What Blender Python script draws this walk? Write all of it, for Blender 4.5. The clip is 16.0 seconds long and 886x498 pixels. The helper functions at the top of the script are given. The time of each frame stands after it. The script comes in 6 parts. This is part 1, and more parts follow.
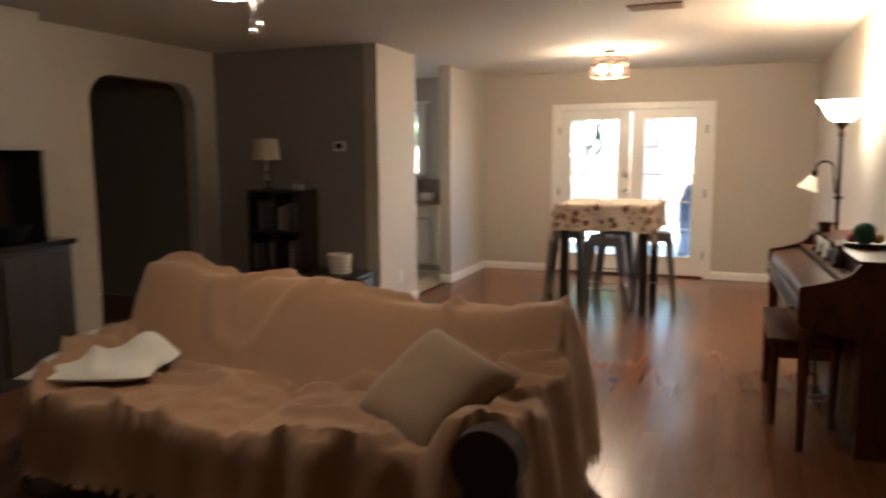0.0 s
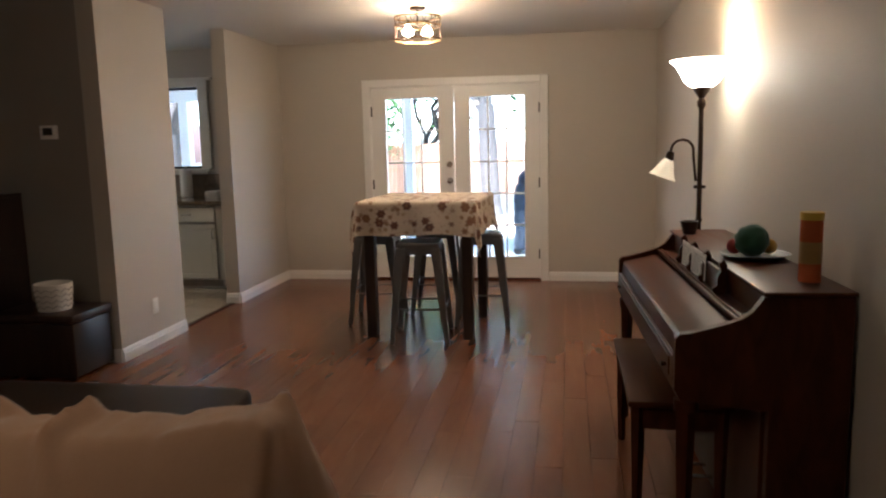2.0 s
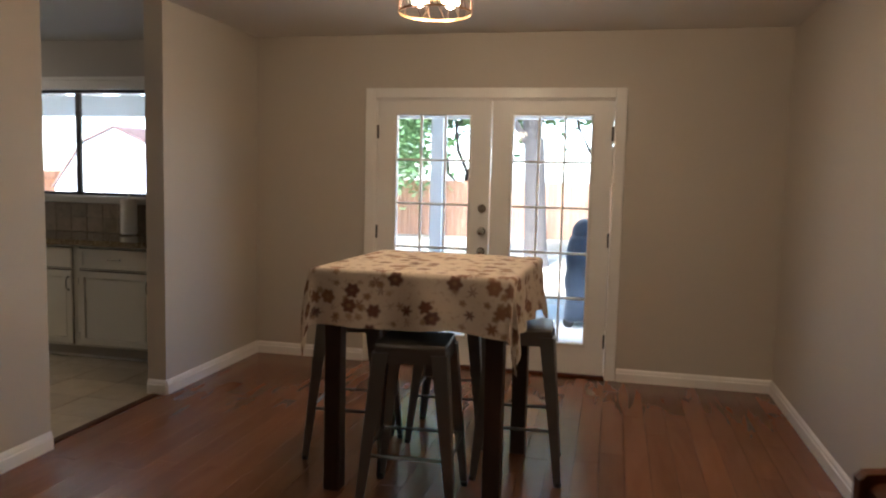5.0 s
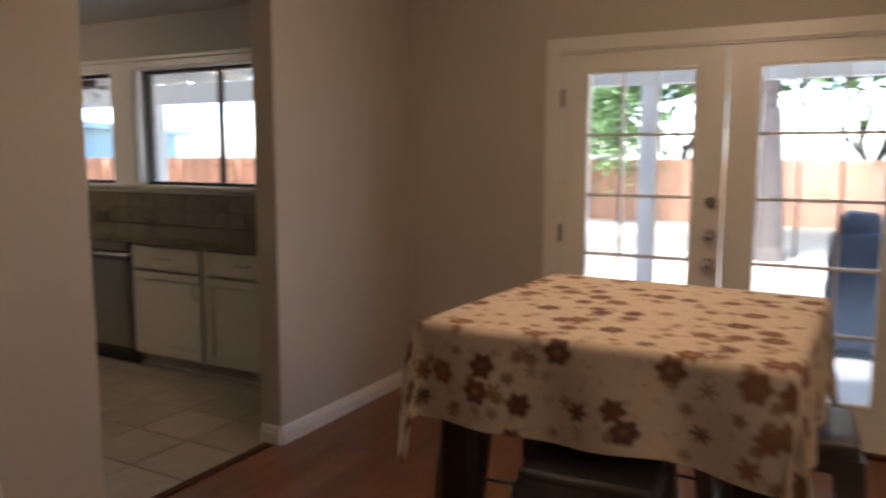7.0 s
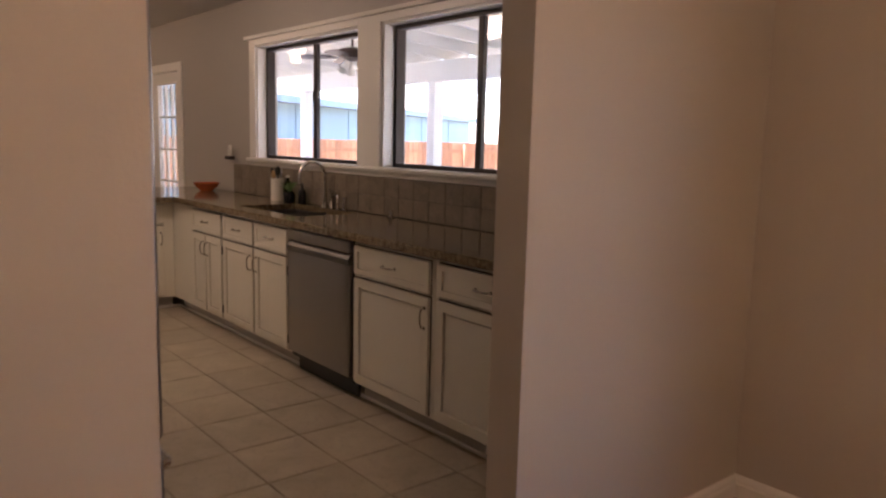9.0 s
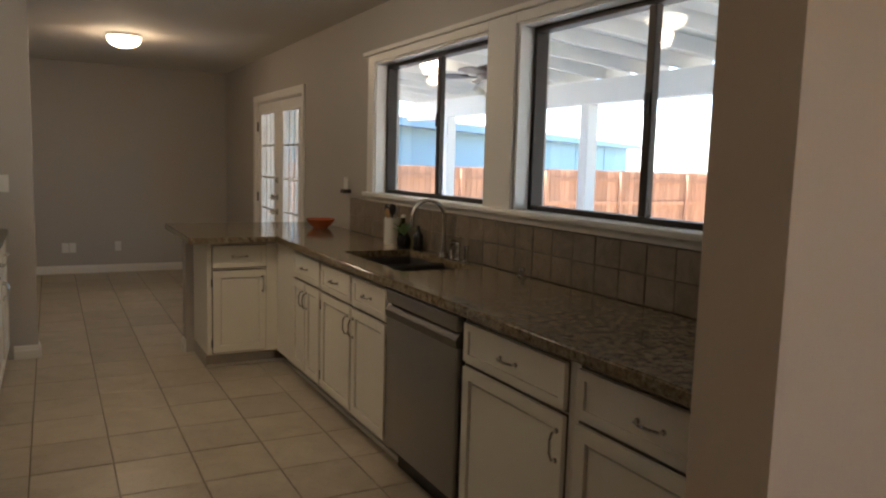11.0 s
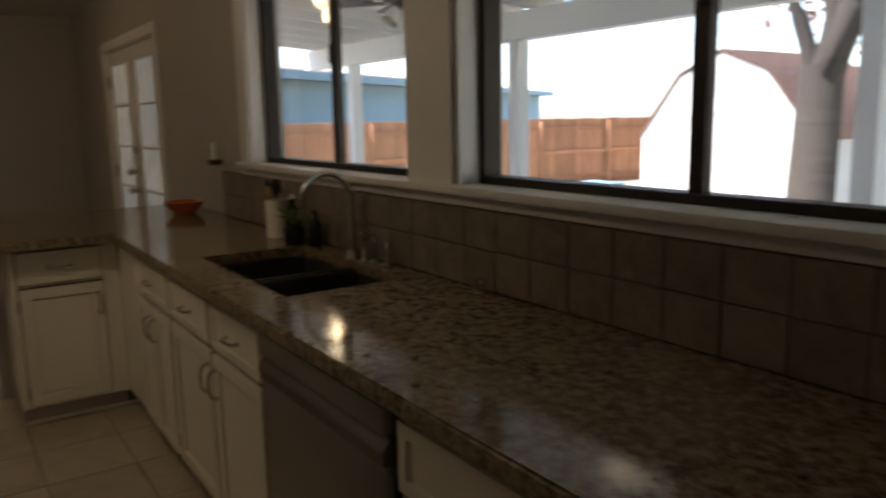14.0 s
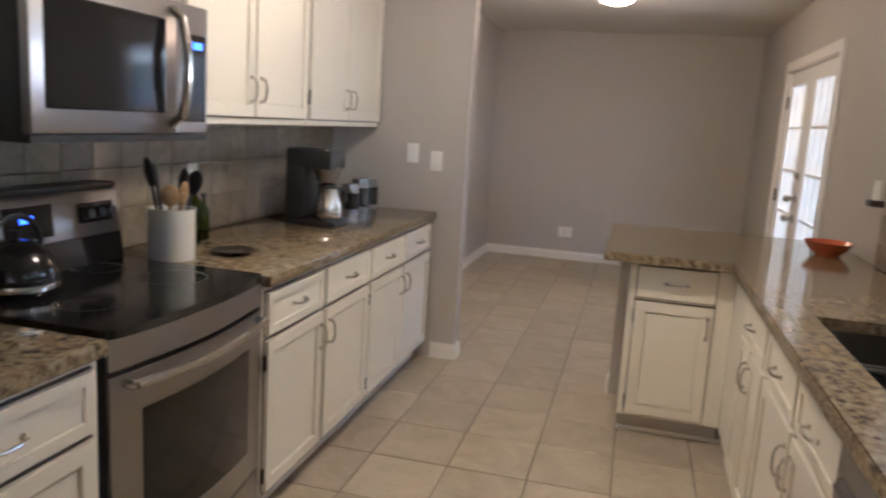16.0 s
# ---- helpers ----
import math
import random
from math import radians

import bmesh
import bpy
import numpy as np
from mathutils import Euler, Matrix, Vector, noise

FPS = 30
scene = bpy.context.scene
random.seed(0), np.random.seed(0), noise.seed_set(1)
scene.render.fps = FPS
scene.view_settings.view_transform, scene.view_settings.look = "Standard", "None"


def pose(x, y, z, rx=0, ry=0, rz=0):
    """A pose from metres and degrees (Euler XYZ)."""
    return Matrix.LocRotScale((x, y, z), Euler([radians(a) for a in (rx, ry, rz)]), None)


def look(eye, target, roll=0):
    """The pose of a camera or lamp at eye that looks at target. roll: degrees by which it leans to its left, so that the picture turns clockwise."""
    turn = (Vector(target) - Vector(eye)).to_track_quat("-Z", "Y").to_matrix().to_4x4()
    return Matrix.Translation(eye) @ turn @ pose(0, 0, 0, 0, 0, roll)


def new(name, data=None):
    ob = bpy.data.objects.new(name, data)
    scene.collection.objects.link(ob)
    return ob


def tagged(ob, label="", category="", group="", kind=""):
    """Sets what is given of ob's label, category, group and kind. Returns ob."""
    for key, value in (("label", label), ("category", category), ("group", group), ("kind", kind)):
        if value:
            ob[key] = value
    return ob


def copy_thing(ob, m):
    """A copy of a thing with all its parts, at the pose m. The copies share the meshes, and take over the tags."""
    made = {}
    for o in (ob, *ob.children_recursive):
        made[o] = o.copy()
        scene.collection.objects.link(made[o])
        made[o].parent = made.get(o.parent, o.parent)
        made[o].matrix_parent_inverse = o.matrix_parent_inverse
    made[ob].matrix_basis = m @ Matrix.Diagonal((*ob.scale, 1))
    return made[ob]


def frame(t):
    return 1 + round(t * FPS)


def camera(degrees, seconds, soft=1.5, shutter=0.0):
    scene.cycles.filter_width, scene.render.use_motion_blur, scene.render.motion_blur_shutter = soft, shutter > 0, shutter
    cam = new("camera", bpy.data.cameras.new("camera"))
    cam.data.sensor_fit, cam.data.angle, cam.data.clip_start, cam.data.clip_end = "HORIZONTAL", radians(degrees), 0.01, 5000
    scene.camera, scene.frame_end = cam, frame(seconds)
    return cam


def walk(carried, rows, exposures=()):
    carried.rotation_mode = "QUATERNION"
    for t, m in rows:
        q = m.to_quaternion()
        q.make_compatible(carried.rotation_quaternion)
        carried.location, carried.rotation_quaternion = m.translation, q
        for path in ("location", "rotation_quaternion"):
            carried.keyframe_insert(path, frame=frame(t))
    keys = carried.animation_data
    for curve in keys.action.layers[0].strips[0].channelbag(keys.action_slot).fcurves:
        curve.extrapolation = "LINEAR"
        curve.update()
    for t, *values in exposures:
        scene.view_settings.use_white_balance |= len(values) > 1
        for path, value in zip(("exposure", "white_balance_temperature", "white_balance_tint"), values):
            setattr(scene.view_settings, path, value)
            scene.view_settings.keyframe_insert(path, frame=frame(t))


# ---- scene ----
cam = camera(61.5, 16.0, soft=2.2, shutter=0.4)
PATH = [
    (0, (0.783, -0.258, 1.515), (0.07, 1.593, 1.259), -0.3),
    (0.5, (0.767, 0.238, 1.503), (0.37, 2.18, 1.237), -0.5),
    (1, (0.804, 0.615, 1.462), (0.476, 2.565, 1.165), 0.5),
    (1.5, (0.838, 0.947, 1.467), (0.449, 2.885, 1.164), 1.7),
    (2, (0.789, 1.401, 1.467), (0.459, 3.352, 1.179), -1.3),
    (2.5, (0.788, 1.758, 1.45), (0.453, 3.72, 1.252), -0.5),
    (3, (0.779, 2.122, 1.457), (0.384, 4.068, 1.213), 0.7),
    (3.5, (0.702, 2.469, 1.454), (0.299, 4.414, 1.221), -1.3),
    (4, (0.646, 2.814, 1.428), (0.264, 4.767, 1.228), -0.5),
    (4.2, (0.639, 2.96, 1.431), (0.235, 4.912, 1.261), 0.5),
    (6.5, (0.242, 4.786, 1.45), (-0.3, 6.694, 1.199), 0.4),
    (7, (0.217, 5.056, 1.458), (-0.738, 6.796, 1.209), 0.2),
    (7.5, (0.239, 5.52, 1.429), (-1.079, 6.996, 1.141), 1.4),
    (8, (-0.187, 5.803, 1.417), (-1.493, 7.3, 1.188), 0.3),
    (8.5, (-0.432, 6.029, 1.415), (-1.83, 7.436, 1.157), 0.6),
    (9, (-0.809, 6.356, 1.391), (-2.334, 7.617, 1.106), 1.4),
    (9.5, (-1.139, 6.563, 1.435), (-2.672, 7.827, 1.211), 0.1),
    (10, (-1.381, 6.796, 1.433), (-3.054, 7.868, 1.208), 1.3),
    (10.2, (-1.428, 6.848, 1.448), (-3.15, 7.842, 1.236), 2.4),
    (12.3, (-2.171, 7.378, 1.417), (-3.942, 8.272, 1.16), 1.0),
    (12.5, (-2.25, 7.397, 1.425), (-4.008, 8.315, 1.162), 1.6),
    (13, (-2.462, 7.535, 1.413), (-4.094, 8.648, 1.098), 0.9),
    (13.5, (-2.702, 7.643, 1.429), (-4.158, 8.98, 1.126), -0.4),
    (14, (-2.867, 7.745, 1.425), (-4.493, 8.857, 1.08), -1.0),
    (14.5, (-2.994, 7.861, 1.434), (-4.865, 8.482, 1.096), 3.2),
    (15, (-3.169, 7.874, 1.432), (-5.138, 8.063, 1.135), 4.0),
    (15.4, (-3.188, 7.866, 1.439), (-5.156, 7.764, 1.099), 2.5),
    (15.5, (-3.177, 7.883, 1.447), (-5.14, 7.719, 1.101), 2.5),
    (16, (-3.14, 7.961, 1.467), (-5.052, 7.48, 1.126), 3.6),
]
EXPOSURES = [(0, 4.35, 5200, 10), (0.5, 3.85, 5100, 10), (1.2, 3.8, 5000, 10), (3.5, 3.3, 5150, 11), (6.5, 2.95, 5600, 15), (8, 2.65, 6100, 26), (8.5, 2.8, 6300, 31), (9, 3.25, 6200, 32),
             (10, 3.15, 5800, 18), (12.5, 2.75, 5800, 12), (13, 2.5, 5900, 12), (13.5, 1.8, 6000, 12), (14.5, 1.95, 6500, 16), (15, 3.0, 6400, 12), (15.5, 3.65, 6200, 14), (16, 4.2, 5200, 18)]
walk(cam, [(t, look(eye, target, roll)) for t, eye, target, roll in PATH], EXPOSURES)

# ---- light ----
world = bpy.data.worlds.new("world")
scene.world = world
world.use_nodes = True
wn, wl = world.node_tree.nodes, world.node_tree.links
sky = wn.new("ShaderNodeTexSky")
sky.sky_type, sky.sun_disc, sky.sun_elevation, sky.sun_rotation = "NISHITA", False, radians(52), radians(200)
sky.air_density, sky.dust_density = 1.0, 1.0
wl.new(sky.outputs[0], wn["Background"].inputs[0])
wn["Background"].inputs[1].default_value = 0.15
sun = new("sun", bpy.data.lights.new("sun", "SUN"))
sun.data.energy, sun.data.angle, sun.data.color = 4.6, radians(14), (1, 0.96, 0.9)
sun.matrix_world = look((0, 0, 30), (6, 22, 0))


def lamp(name, x, y, z, watts, size, colour):
    ob = new(name, bpy.data.lights.new(name, "POINT"))
    ob.data.energy, ob.data.shadow_soft_size, ob.data.color = watts, size, colour
    ob.location = (x, y, z)
    return ob


WARM = (1.0, 0.64, 0.34)
KX = -5.6
lamp("dining_bulb", -0.44, 7.27, 2.25, 1.15, 0.04, WARM)
lamp("dining_bulb", -0.30, 7.33, 2.25, 1.15, 0.04, WARM)
lamp("torchiere_bulb", 1.49, 5.60, 1.85, 1.9, 0.04, WARM)
lamp("fan_bulb", -1.06, 2.22, 2.06, 0.3, 0.06, WARM)
lamp("breakfast_bulb", -9.0, 7.69, 2.33, 0.95, 0.06, WARM)
lamp("kitchen_bulb", KX, 7.6, 2.34, 1.7, 0.08, (1.0, 0.78, 0.54))
lamp("porch_bulb", -9.3, 10.87, 2.46, 0.8, 0.05, WARM)


# ---- materials ----
def nodes_of(name):
    m = bpy.data.materials.new(name)
    m.use_nodes = True
    return m, m.node_tree.nodes, m.node_tree.links, m.node_tree.nodes["Principled BSDF"]


def ramp_node(n, stops):
    r = n.new("ShaderNodeValToRGB")
    while len(r.color_ramp.elements) < len(stops):
        r.color_ramp.elements.new(0.5)
    for e, (p, c) in zip(r.color_ramp.elements, stops):
        e.position, e.color = p, (*c, 1)
    return r


def coords(n, l, scale=(1, 1, 1), kind="Object", per_object=False):
    c, m = n.new("ShaderNodeTexCoord"), n.new("ShaderNodeMapping")
    m.inputs["Scale"].default_value = scale
    l.new(c.outputs[kind], m.inputs[0])
    if per_object:
        o, k = n.new("ShaderNodeObjectInfo"), n.new("ShaderNodeVectorMath")
        k.operation = "SCALE"
        k.inputs[0].default_value = (37, 53, 71)
        l.new(o.outputs["Random"], k.inputs["Scale"])
        l.new(k.outputs[0], m.inputs["Location"])
    return m.outputs[0]


def noise_node(n, l, vec, scale, detail=4, rough=0.55, dist=0.0):
    t = n.new("ShaderNodeTexNoise")
    t.inputs["Scale"].default_value, t.inputs["Detail"].default_value = scale, detail
    t.inputs["Roughness"].default_value, t.inputs["Distortion"].default_value = rough, dist
    l.new(vec, t.inputs["Vector"])
    return t.outputs["Fac"]


def mix(n, l, a, b, fac, mode="MIX"):
    k = n.new("ShaderNodeMix")
    k.data_type, k.blend_type = "RGBA", mode
    for sock, v in ((k.inputs[0], fac), (k.inputs[6], a), (k.inputs[7], b)):
        if hasattr(v, "is_output"):
            l.new(v, sock)
        else:
            sock.default_value = v if isinstance(v, float) else (*v, 1)
    return k.outputs[2]


def bump(n, l, p, height, strength, distance=0.01):
    b = n.new("ShaderNodeBump")
    b.inputs["Strength"].default_value, b.inputs["Distance"].default_value = strength, distance
    l.new(height, b.inputs["Height"])
    l.new(b.outputs[0], p.inputs["Normal"])


def tone(c, k):
    return tuple(min(1.0, v * k) for v in c)


def paint(name, colour, rough=0.55, vary=0.06, grain=60.0, relief=0.15, metal=0.0, large=1.3, per_object=False, coat=0.0):
    """A plain surface with patches, fine grain, and gloss that varies."""
    m, n, l, p = nodes_of(name)
    v = coords(n, l, per_object=per_object)
    a, b = noise_node(n, l, v, large, 3), noise_node(n, l, v, grain, 3)
    c = mix(n, l, tone(colour, 1 - vary), tone(colour, 1 + vary), a)
    c = mix(n, l, c, tone(colour, 1 - 1.5 * vary), mix(n, l, (0, 0, 0), (0.5, 0.5, 0.5), b))
    l.new(c, p.inputs["Base Color"])
    p.inputs["Metallic"].default_value = metal
    r = n.new("ShaderNodeMapRange")
    r.inputs["To Min"].default_value, r.inputs["To Max"].default_value = max(0.02, rough - 0.08), min(1, rough + 0.08)
    l.new(a, r.inputs[0])
    l.new(r.outputs[0], p.inputs["Roughness"])
    p.inputs["Coat Weight"].default_value = coat
    if relief:
        bump(n, l, p, b, relief, 0.002)
    return m


def wood(name, dark, light, rough=0.35, along=(1, 14, 14), scale=2.2, coat=0.2, per_object=False, relief=0.12, streak=0.35, spread=0.22):
    m, n, l, p = nodes_of(name)
    v = coords(n, l, along, per_object=per_object)
    a = noise_node(n, l, v, scale, 6, 0.6, 0.6)
    b = noise_node(n, l, v, scale * 9, 3, 0.5)
    c = mix(n, l, dark, light, ramp_like(n, l, a, 0.3, 0.72))
    c = mix(n, l, c, tone(dark, 0.75), ramp_like(n, l, b, 0.58, 0.85, streak))
    if per_object:
        o = n.new("ShaderNodeObjectInfo")
        k = n.new("ShaderNodeHueSaturation")
        g = n.new("ShaderNodeMapRange")
        g.inputs["To Min"].default_value, g.inputs["To Max"].default_value = 1 - spread, 1 + spread
        l.new(o.outputs["Random"], g.inputs[0])
        l.new(g.outputs[0], k.inputs["Value"])
        l.new(c, k.inputs["Color"])
        c = k.outputs[0]
    l.new(c, p.inputs["Base Color"])
    r = n.new("ShaderNodeMapRange")
    r.inputs["To Min"].default_value, r.inputs["To Max"].default_value = (rough - 0.07, rough + 0.1) if relief else (rough, rough)
    l.new(a, r.inputs[0])
    l.new(r.outputs[0], p.inputs["Roughness"])
    p.inputs["Coat Weight"].default_value, p.inputs["Coat Roughness"].default_value = coat, 0.2
    if relief:
        bump(n, l, p, b, relief, 0.001)
    return m


def ramp_like(n, l, fac, lo, hi, top=1.0):
    r = n.new("ShaderNodeMapRange")
    r.inputs["From Min"].default_value, r.inputs["From Max"].default_value, r.inputs["To Max"].default_value = lo, hi, top
    l.new(fac, r.inputs[0])
    return r.outputs[0]


def granite(name):
    m, n, l, p = nodes_of(name)
    v = coords(n, l)
    a, b, c = noise_node(n, l, v, 38, 5, 0.7), noise_node(n, l, v, 9, 4, 0.6, 0.8), noise_node(n, l, v, 120, 2)
    g = ramp_node(n, [(0.29, (0.022, 0.015, 0.009)), (0.40, (0.095, 0.068, 0.038)), (0.52, (0.21, 0.165, 0.098)), (0.72, (0.36, 0.31, 0.22))])
    l.new(a, g.inputs[0])
    k = mix(n, l, g.outputs[0], (0.30, 0.22, 0.13), ramp_like(n, l, b, 0.45, 0.75, 0.6))
    k = mix(n, l, k, (0.05, 0.04, 0.03), ramp_like(n, l, c, 0.62, 0.7, 0.8))
    l.new(k, p.inputs["Base Color"])
    p.inputs["Roughness"].default_value = 0.11
    bump(n, l, p, a, 0.03, 0.001)
    return m


def stone_tile(name, a_col, b_col, rough, veins=2.0):
    m, n, l, p = nodes_of(name)
    v = coords(n, l, per_object=True)
    a, b = noise_node(n, l, v, veins * 2.2, 6, 0.65, 0.7), noise_node(n, l, v, 40, 4)
    c = mix(n, l, a_col, b_col, ramp_like(n, l, a, 0.3, 0.7))
    c = mix(n, l, c, tone(a_col, 0.65), ramp_like(n, l, b, 0.55, 0.8, 0.5))
    o, k, g = n.new("ShaderNodeObjectInfo"), n.new("ShaderNodeHueSaturation"), n.new("ShaderNodeMapRange")
    g.inputs["To Min"].default_value, g.inputs["To Max"].default_value = 0.88, 1.1
    l.new(o.outputs["Random"], g.inputs[0])
    l.new(g.outputs[0], k.inputs["Value"])
    l.new(c, k.inputs["Color"])
    l.new(k.outputs[0], p.inputs["Base Color"])
    p.inputs["Roughness"].default_value = rough
    bump(n, l, p, b, 0.12, 0.002)
    return m


def printed_cloth(name):
    """Off-white cotton with scattered brown and tan leaf prints."""
    m, n, l, p = nodes_of(name)
    v = coords(n, l, kind="UV")
    w = n.new("ShaderNodeTexNoise")
    w.inputs["Scale"].default_value, w.inputs["Detail"].default_value = 42, 3
    l.new(v, w.inputs["Vector"])
    d = n.new("ShaderNodeVectorMath")
    d.operation = "MULTIPLY_ADD"
    d.inputs[1].default_value = (0.010, 0.010, 0.010)
    l.new(w.outputs["Color"], d.inputs[0])
    l.new(v, d.inputs[2])
    weave = noise_node(n, l, v, 420, 2)
    sprig = noise_node(n, l, v, 34, 4)
    cream = (0.62, 0.53, 0.43)
    c = mix(n, l, cream, (0.40, 0.27, 0.18), ramp_like(n, l, sprig, 0.56, 0.66, 0.55))

    def blossoms(under, scale, radius, petals, stops):
        """Scatters lobed flowers over the colour beneath, each of one tint."""
        o = n.new("ShaderNodeTexVoronoi")
        o.inputs["Scale"].default_value, o.inputs["Randomness"].default_value = scale, 0.75
        l.new(d.outputs[0], o.inputs["Vector"])
        away, sep, ang, wave, size, diff = (n.new("ShaderNodeVectorMath"), n.new("ShaderNodeSeparateXYZ"), n.new("ShaderNodeMath"), n.new("ShaderNodeMath"), n.new("ShaderNodeMath"), n.new("ShaderNodeMath"))
        away.operation = "SUBTRACT"
        l.new(d.outputs[0], away.inputs[0])
        l.new(o.outputs["Position"], away.inputs[1])
        l.new(away.outputs[0], sep.inputs[0])
        ang.operation = "ARCTAN2"
        l.new(sep.outputs[1], ang.inputs[0])
        l.new(sep.outputs[0], ang.inputs[1])
        turns, far = n.new("ShaderNodeMath"), n.new("ShaderNodeVectorMath")
        turns.operation, far.operation, wave.operation, size.operation, diff.operation = "MULTIPLY_ADD", "LENGTH", "COSINE", "MULTIPLY_ADD", "SUBTRACT"
        turns.inputs[1].default_value = petals
        l.new(ang.outputs[0], turns.inputs[0])
        l.new(o.outputs["Color"], turns.inputs[2])
        l.new(turns.outputs[0], wave.inputs[0])
        l.new(wave.outputs[0], size.inputs[0])
        size.inputs[1].default_value, size.inputs[2].default_value = radius * 0.10, radius * 0.9
        l.new(away.outputs[0], far.inputs[0])
        l.new(far.outputs["Value"], diff.inputs[0])
        l.new(size.outputs[0], diff.inputs[1])
        g = ramp_node(n, stops)
        l.new(o.outputs["Color"], g.inputs[0])
        heart = mix(n, l, (0.28, 0.17, 0.09), g.outputs[0], ramp_like(n, l, far.outputs["Value"], radius * 0.15, radius * 0.4))
        return mix(n, l, heart, under, ramp_like(n, l, diff.outputs[0], -0.005, 0.006))

    c = blossoms(c, 17.0, 0.017, 5.0, [(0.0, (0.36, 0.22, 0.13)), (0.45, (0.26, 0.17, 0.10)), (0.8, (0.40, 0.29, 0.19))])
    c = blossoms(c, 11.0, 0.036, 6.0, [(0.0, (0.10, 0.035, 0.032)), (0.35, (0.16, 0.065, 0.042)), (0.6, (0.24, 0.12, 0.065)), (0.85, (0.095, 0.04, 0.042))])
    c = mix(n, l, c, (0.45, 0.36, 0.27), ramp_like(n, l, weave, 0.5, 0.8, 0.3))
    l.new(c, p.inputs["Base Color"])
    p.inputs["Roughness"].default_value = 0.85
    bump(n, l, p, weave, 0.2, 0.001)
    return m


def fabric(name, colour, weave=350.0, vary=0.12):
    m, n, l, p = nodes_of(name)
    v = coords(n, l)
    a, b = noise_node(n, l, v, 3.0, 4), noise_node(n, l, v, weave, 2)
    c = mix(n, l, tone(colour, 1 - vary), tone(colour, 1 + vary), a)
    c = mix(n, l, c, tone(colour, 0.7), ramp_like(n, l, b, 0.5, 0.75, 0.5))
    l.new(c, p.inputs["Base Color"])
    p.inputs["Roughness"].default_value = 0.9
    p.inputs["Sheen Weight"].default_value = 0.25
    bump(n, l, p, b, 0.25, 0.002)
    return m


def glass(name, rough=0.0, tint=(1, 1, 1)):
    m, n, l, p = nodes_of(name)
    t, g, k, f = n.new("ShaderNodeBsdfTransparent"), n.new("ShaderNodeBsdfGlossy"), n.new("ShaderNodeMixShader"), n.new("ShaderNodeLayerWeight")
    t.inputs[0].default_value = (*tint, 1)
    g.inputs["Roughness"].default_value = rough
    pw, sc = n.new("ShaderNodeMath"), n.new("ShaderNodeMath")
    pw.operation, sc.operation = "POWER", "MULTIPLY_ADD"
    pw.inputs[1].default_value, sc.inputs[1].default_value, sc.inputs[2].default_value = 5.0, 0.8, 0.035
    f.inputs[0].default_value = 0.5
    l.new(f.outputs["Facing"], pw.inputs[0])
    l.new(pw.outputs[0], sc.inputs[0])
    l.new(sc.outputs[0], k.inputs[0])
    l.new(t.outputs[0], k.inputs[1])
    l.new(g.outputs[0], k.inputs[2])
    l.new(k.outputs[0], n["Material Output"].inputs[0])
    return m


def glow(name, colour, strength):
    m, n, l, p = nodes_of(name)
    p.inputs["Base Color"].default_value = (*colour, 1)
    p.inputs["Emission Color"].default_value = (*colour, 1)
    p.inputs["Emission Strength"].default_value = strength
    return m


def frosted(name, colour, strength):
    """Lit milk glass, brighter where the bulb is near."""
    m, n, l, p = nodes_of(name)
    v = coords(n, l)
    a = noise_node(n, l, v, 9, 3)
    c = mix(n, l, tone(colour, 0.85), colour, a)
    l.new(c, p.inputs["Base Color"])
    l.new(c, p.inputs["Emission Color"])
    p.inputs["Emission Strength"].default_value = strength
    p.inputs["Roughness"].default_value = 0.3
    return m


def leafy(name, a_col, b_col):
    m, n, l, p = nodes_of(name)
    g = n.new("ShaderNodeNewGeometry")
    c = mix(n, l, a_col, b_col, g.outputs["Random Per Island"])
    l.new(c, p.inputs["Base Color"])
    p.inputs["Roughness"].default_value = 0.6
    p.inputs["Transmission Weight"].default_value = 0.0
    t, k = n.new("ShaderNodeBsdfTranslucent"), n.new("ShaderNodeMixShader")
    l.new(c, t.inputs[0])
    k.inputs[0].default_value = 0.35
    l.new(p.outputs[0], k.inputs[1])
    l.new(t.outputs[0], k.inputs[2])
    l.new(k.outputs[0], n["Material Output"].inputs[0])
    return m


M_WALL = paint("wall_paint_greige", (0.50, 0.45, 0.38), 0.6, 0.04, 90, 0.25)
M_KWALL = paint("wall_paint_grey", (0.45, 0.42, 0.385), 0.6, 0.04, 90, 0.25)
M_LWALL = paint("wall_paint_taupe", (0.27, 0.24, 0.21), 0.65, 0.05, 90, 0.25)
M_CEIL = paint("ceiling_texture_paint", (0.66, 0.63, 0.57), 0.85, 0.05, 45, 0.6)
M_TRIM = paint("white_trim_paint", (0.78, 0.76, 0.72), 0.35, 0.03, 40, 0.05)
M_CAB = paint("cream_cabinet_paint", (0.78, 0.74, 0.64), 0.38, 0.04, 35, 0.08, per_object=True)
M_GAPSHADE = paint("painted_gap_shade", (0.16, 0.13, 0.10), 0.7, 0.1)
M_PLANK = wood("laminate_plank", (0.165, 0.062, 0.027), (0.22, 0.088, 0.04), 0.25, (7, 1, 7), 1.3, 0.1, True, 0.0, 0.05, 0.09)
M_SUB = paint("floor_joint", (0.14, 0.055, 0.025), 0.6, 0.1)
M_TILE = stone_tile("ceramic_floor_tile", (0.36, 0.305, 0.225), (0.49, 0.43, 0.335), 0.30)
M_GROUT = paint("grout", (0.25, 0.21, 0.155), 0.9, 0.12, 80, 0.3)
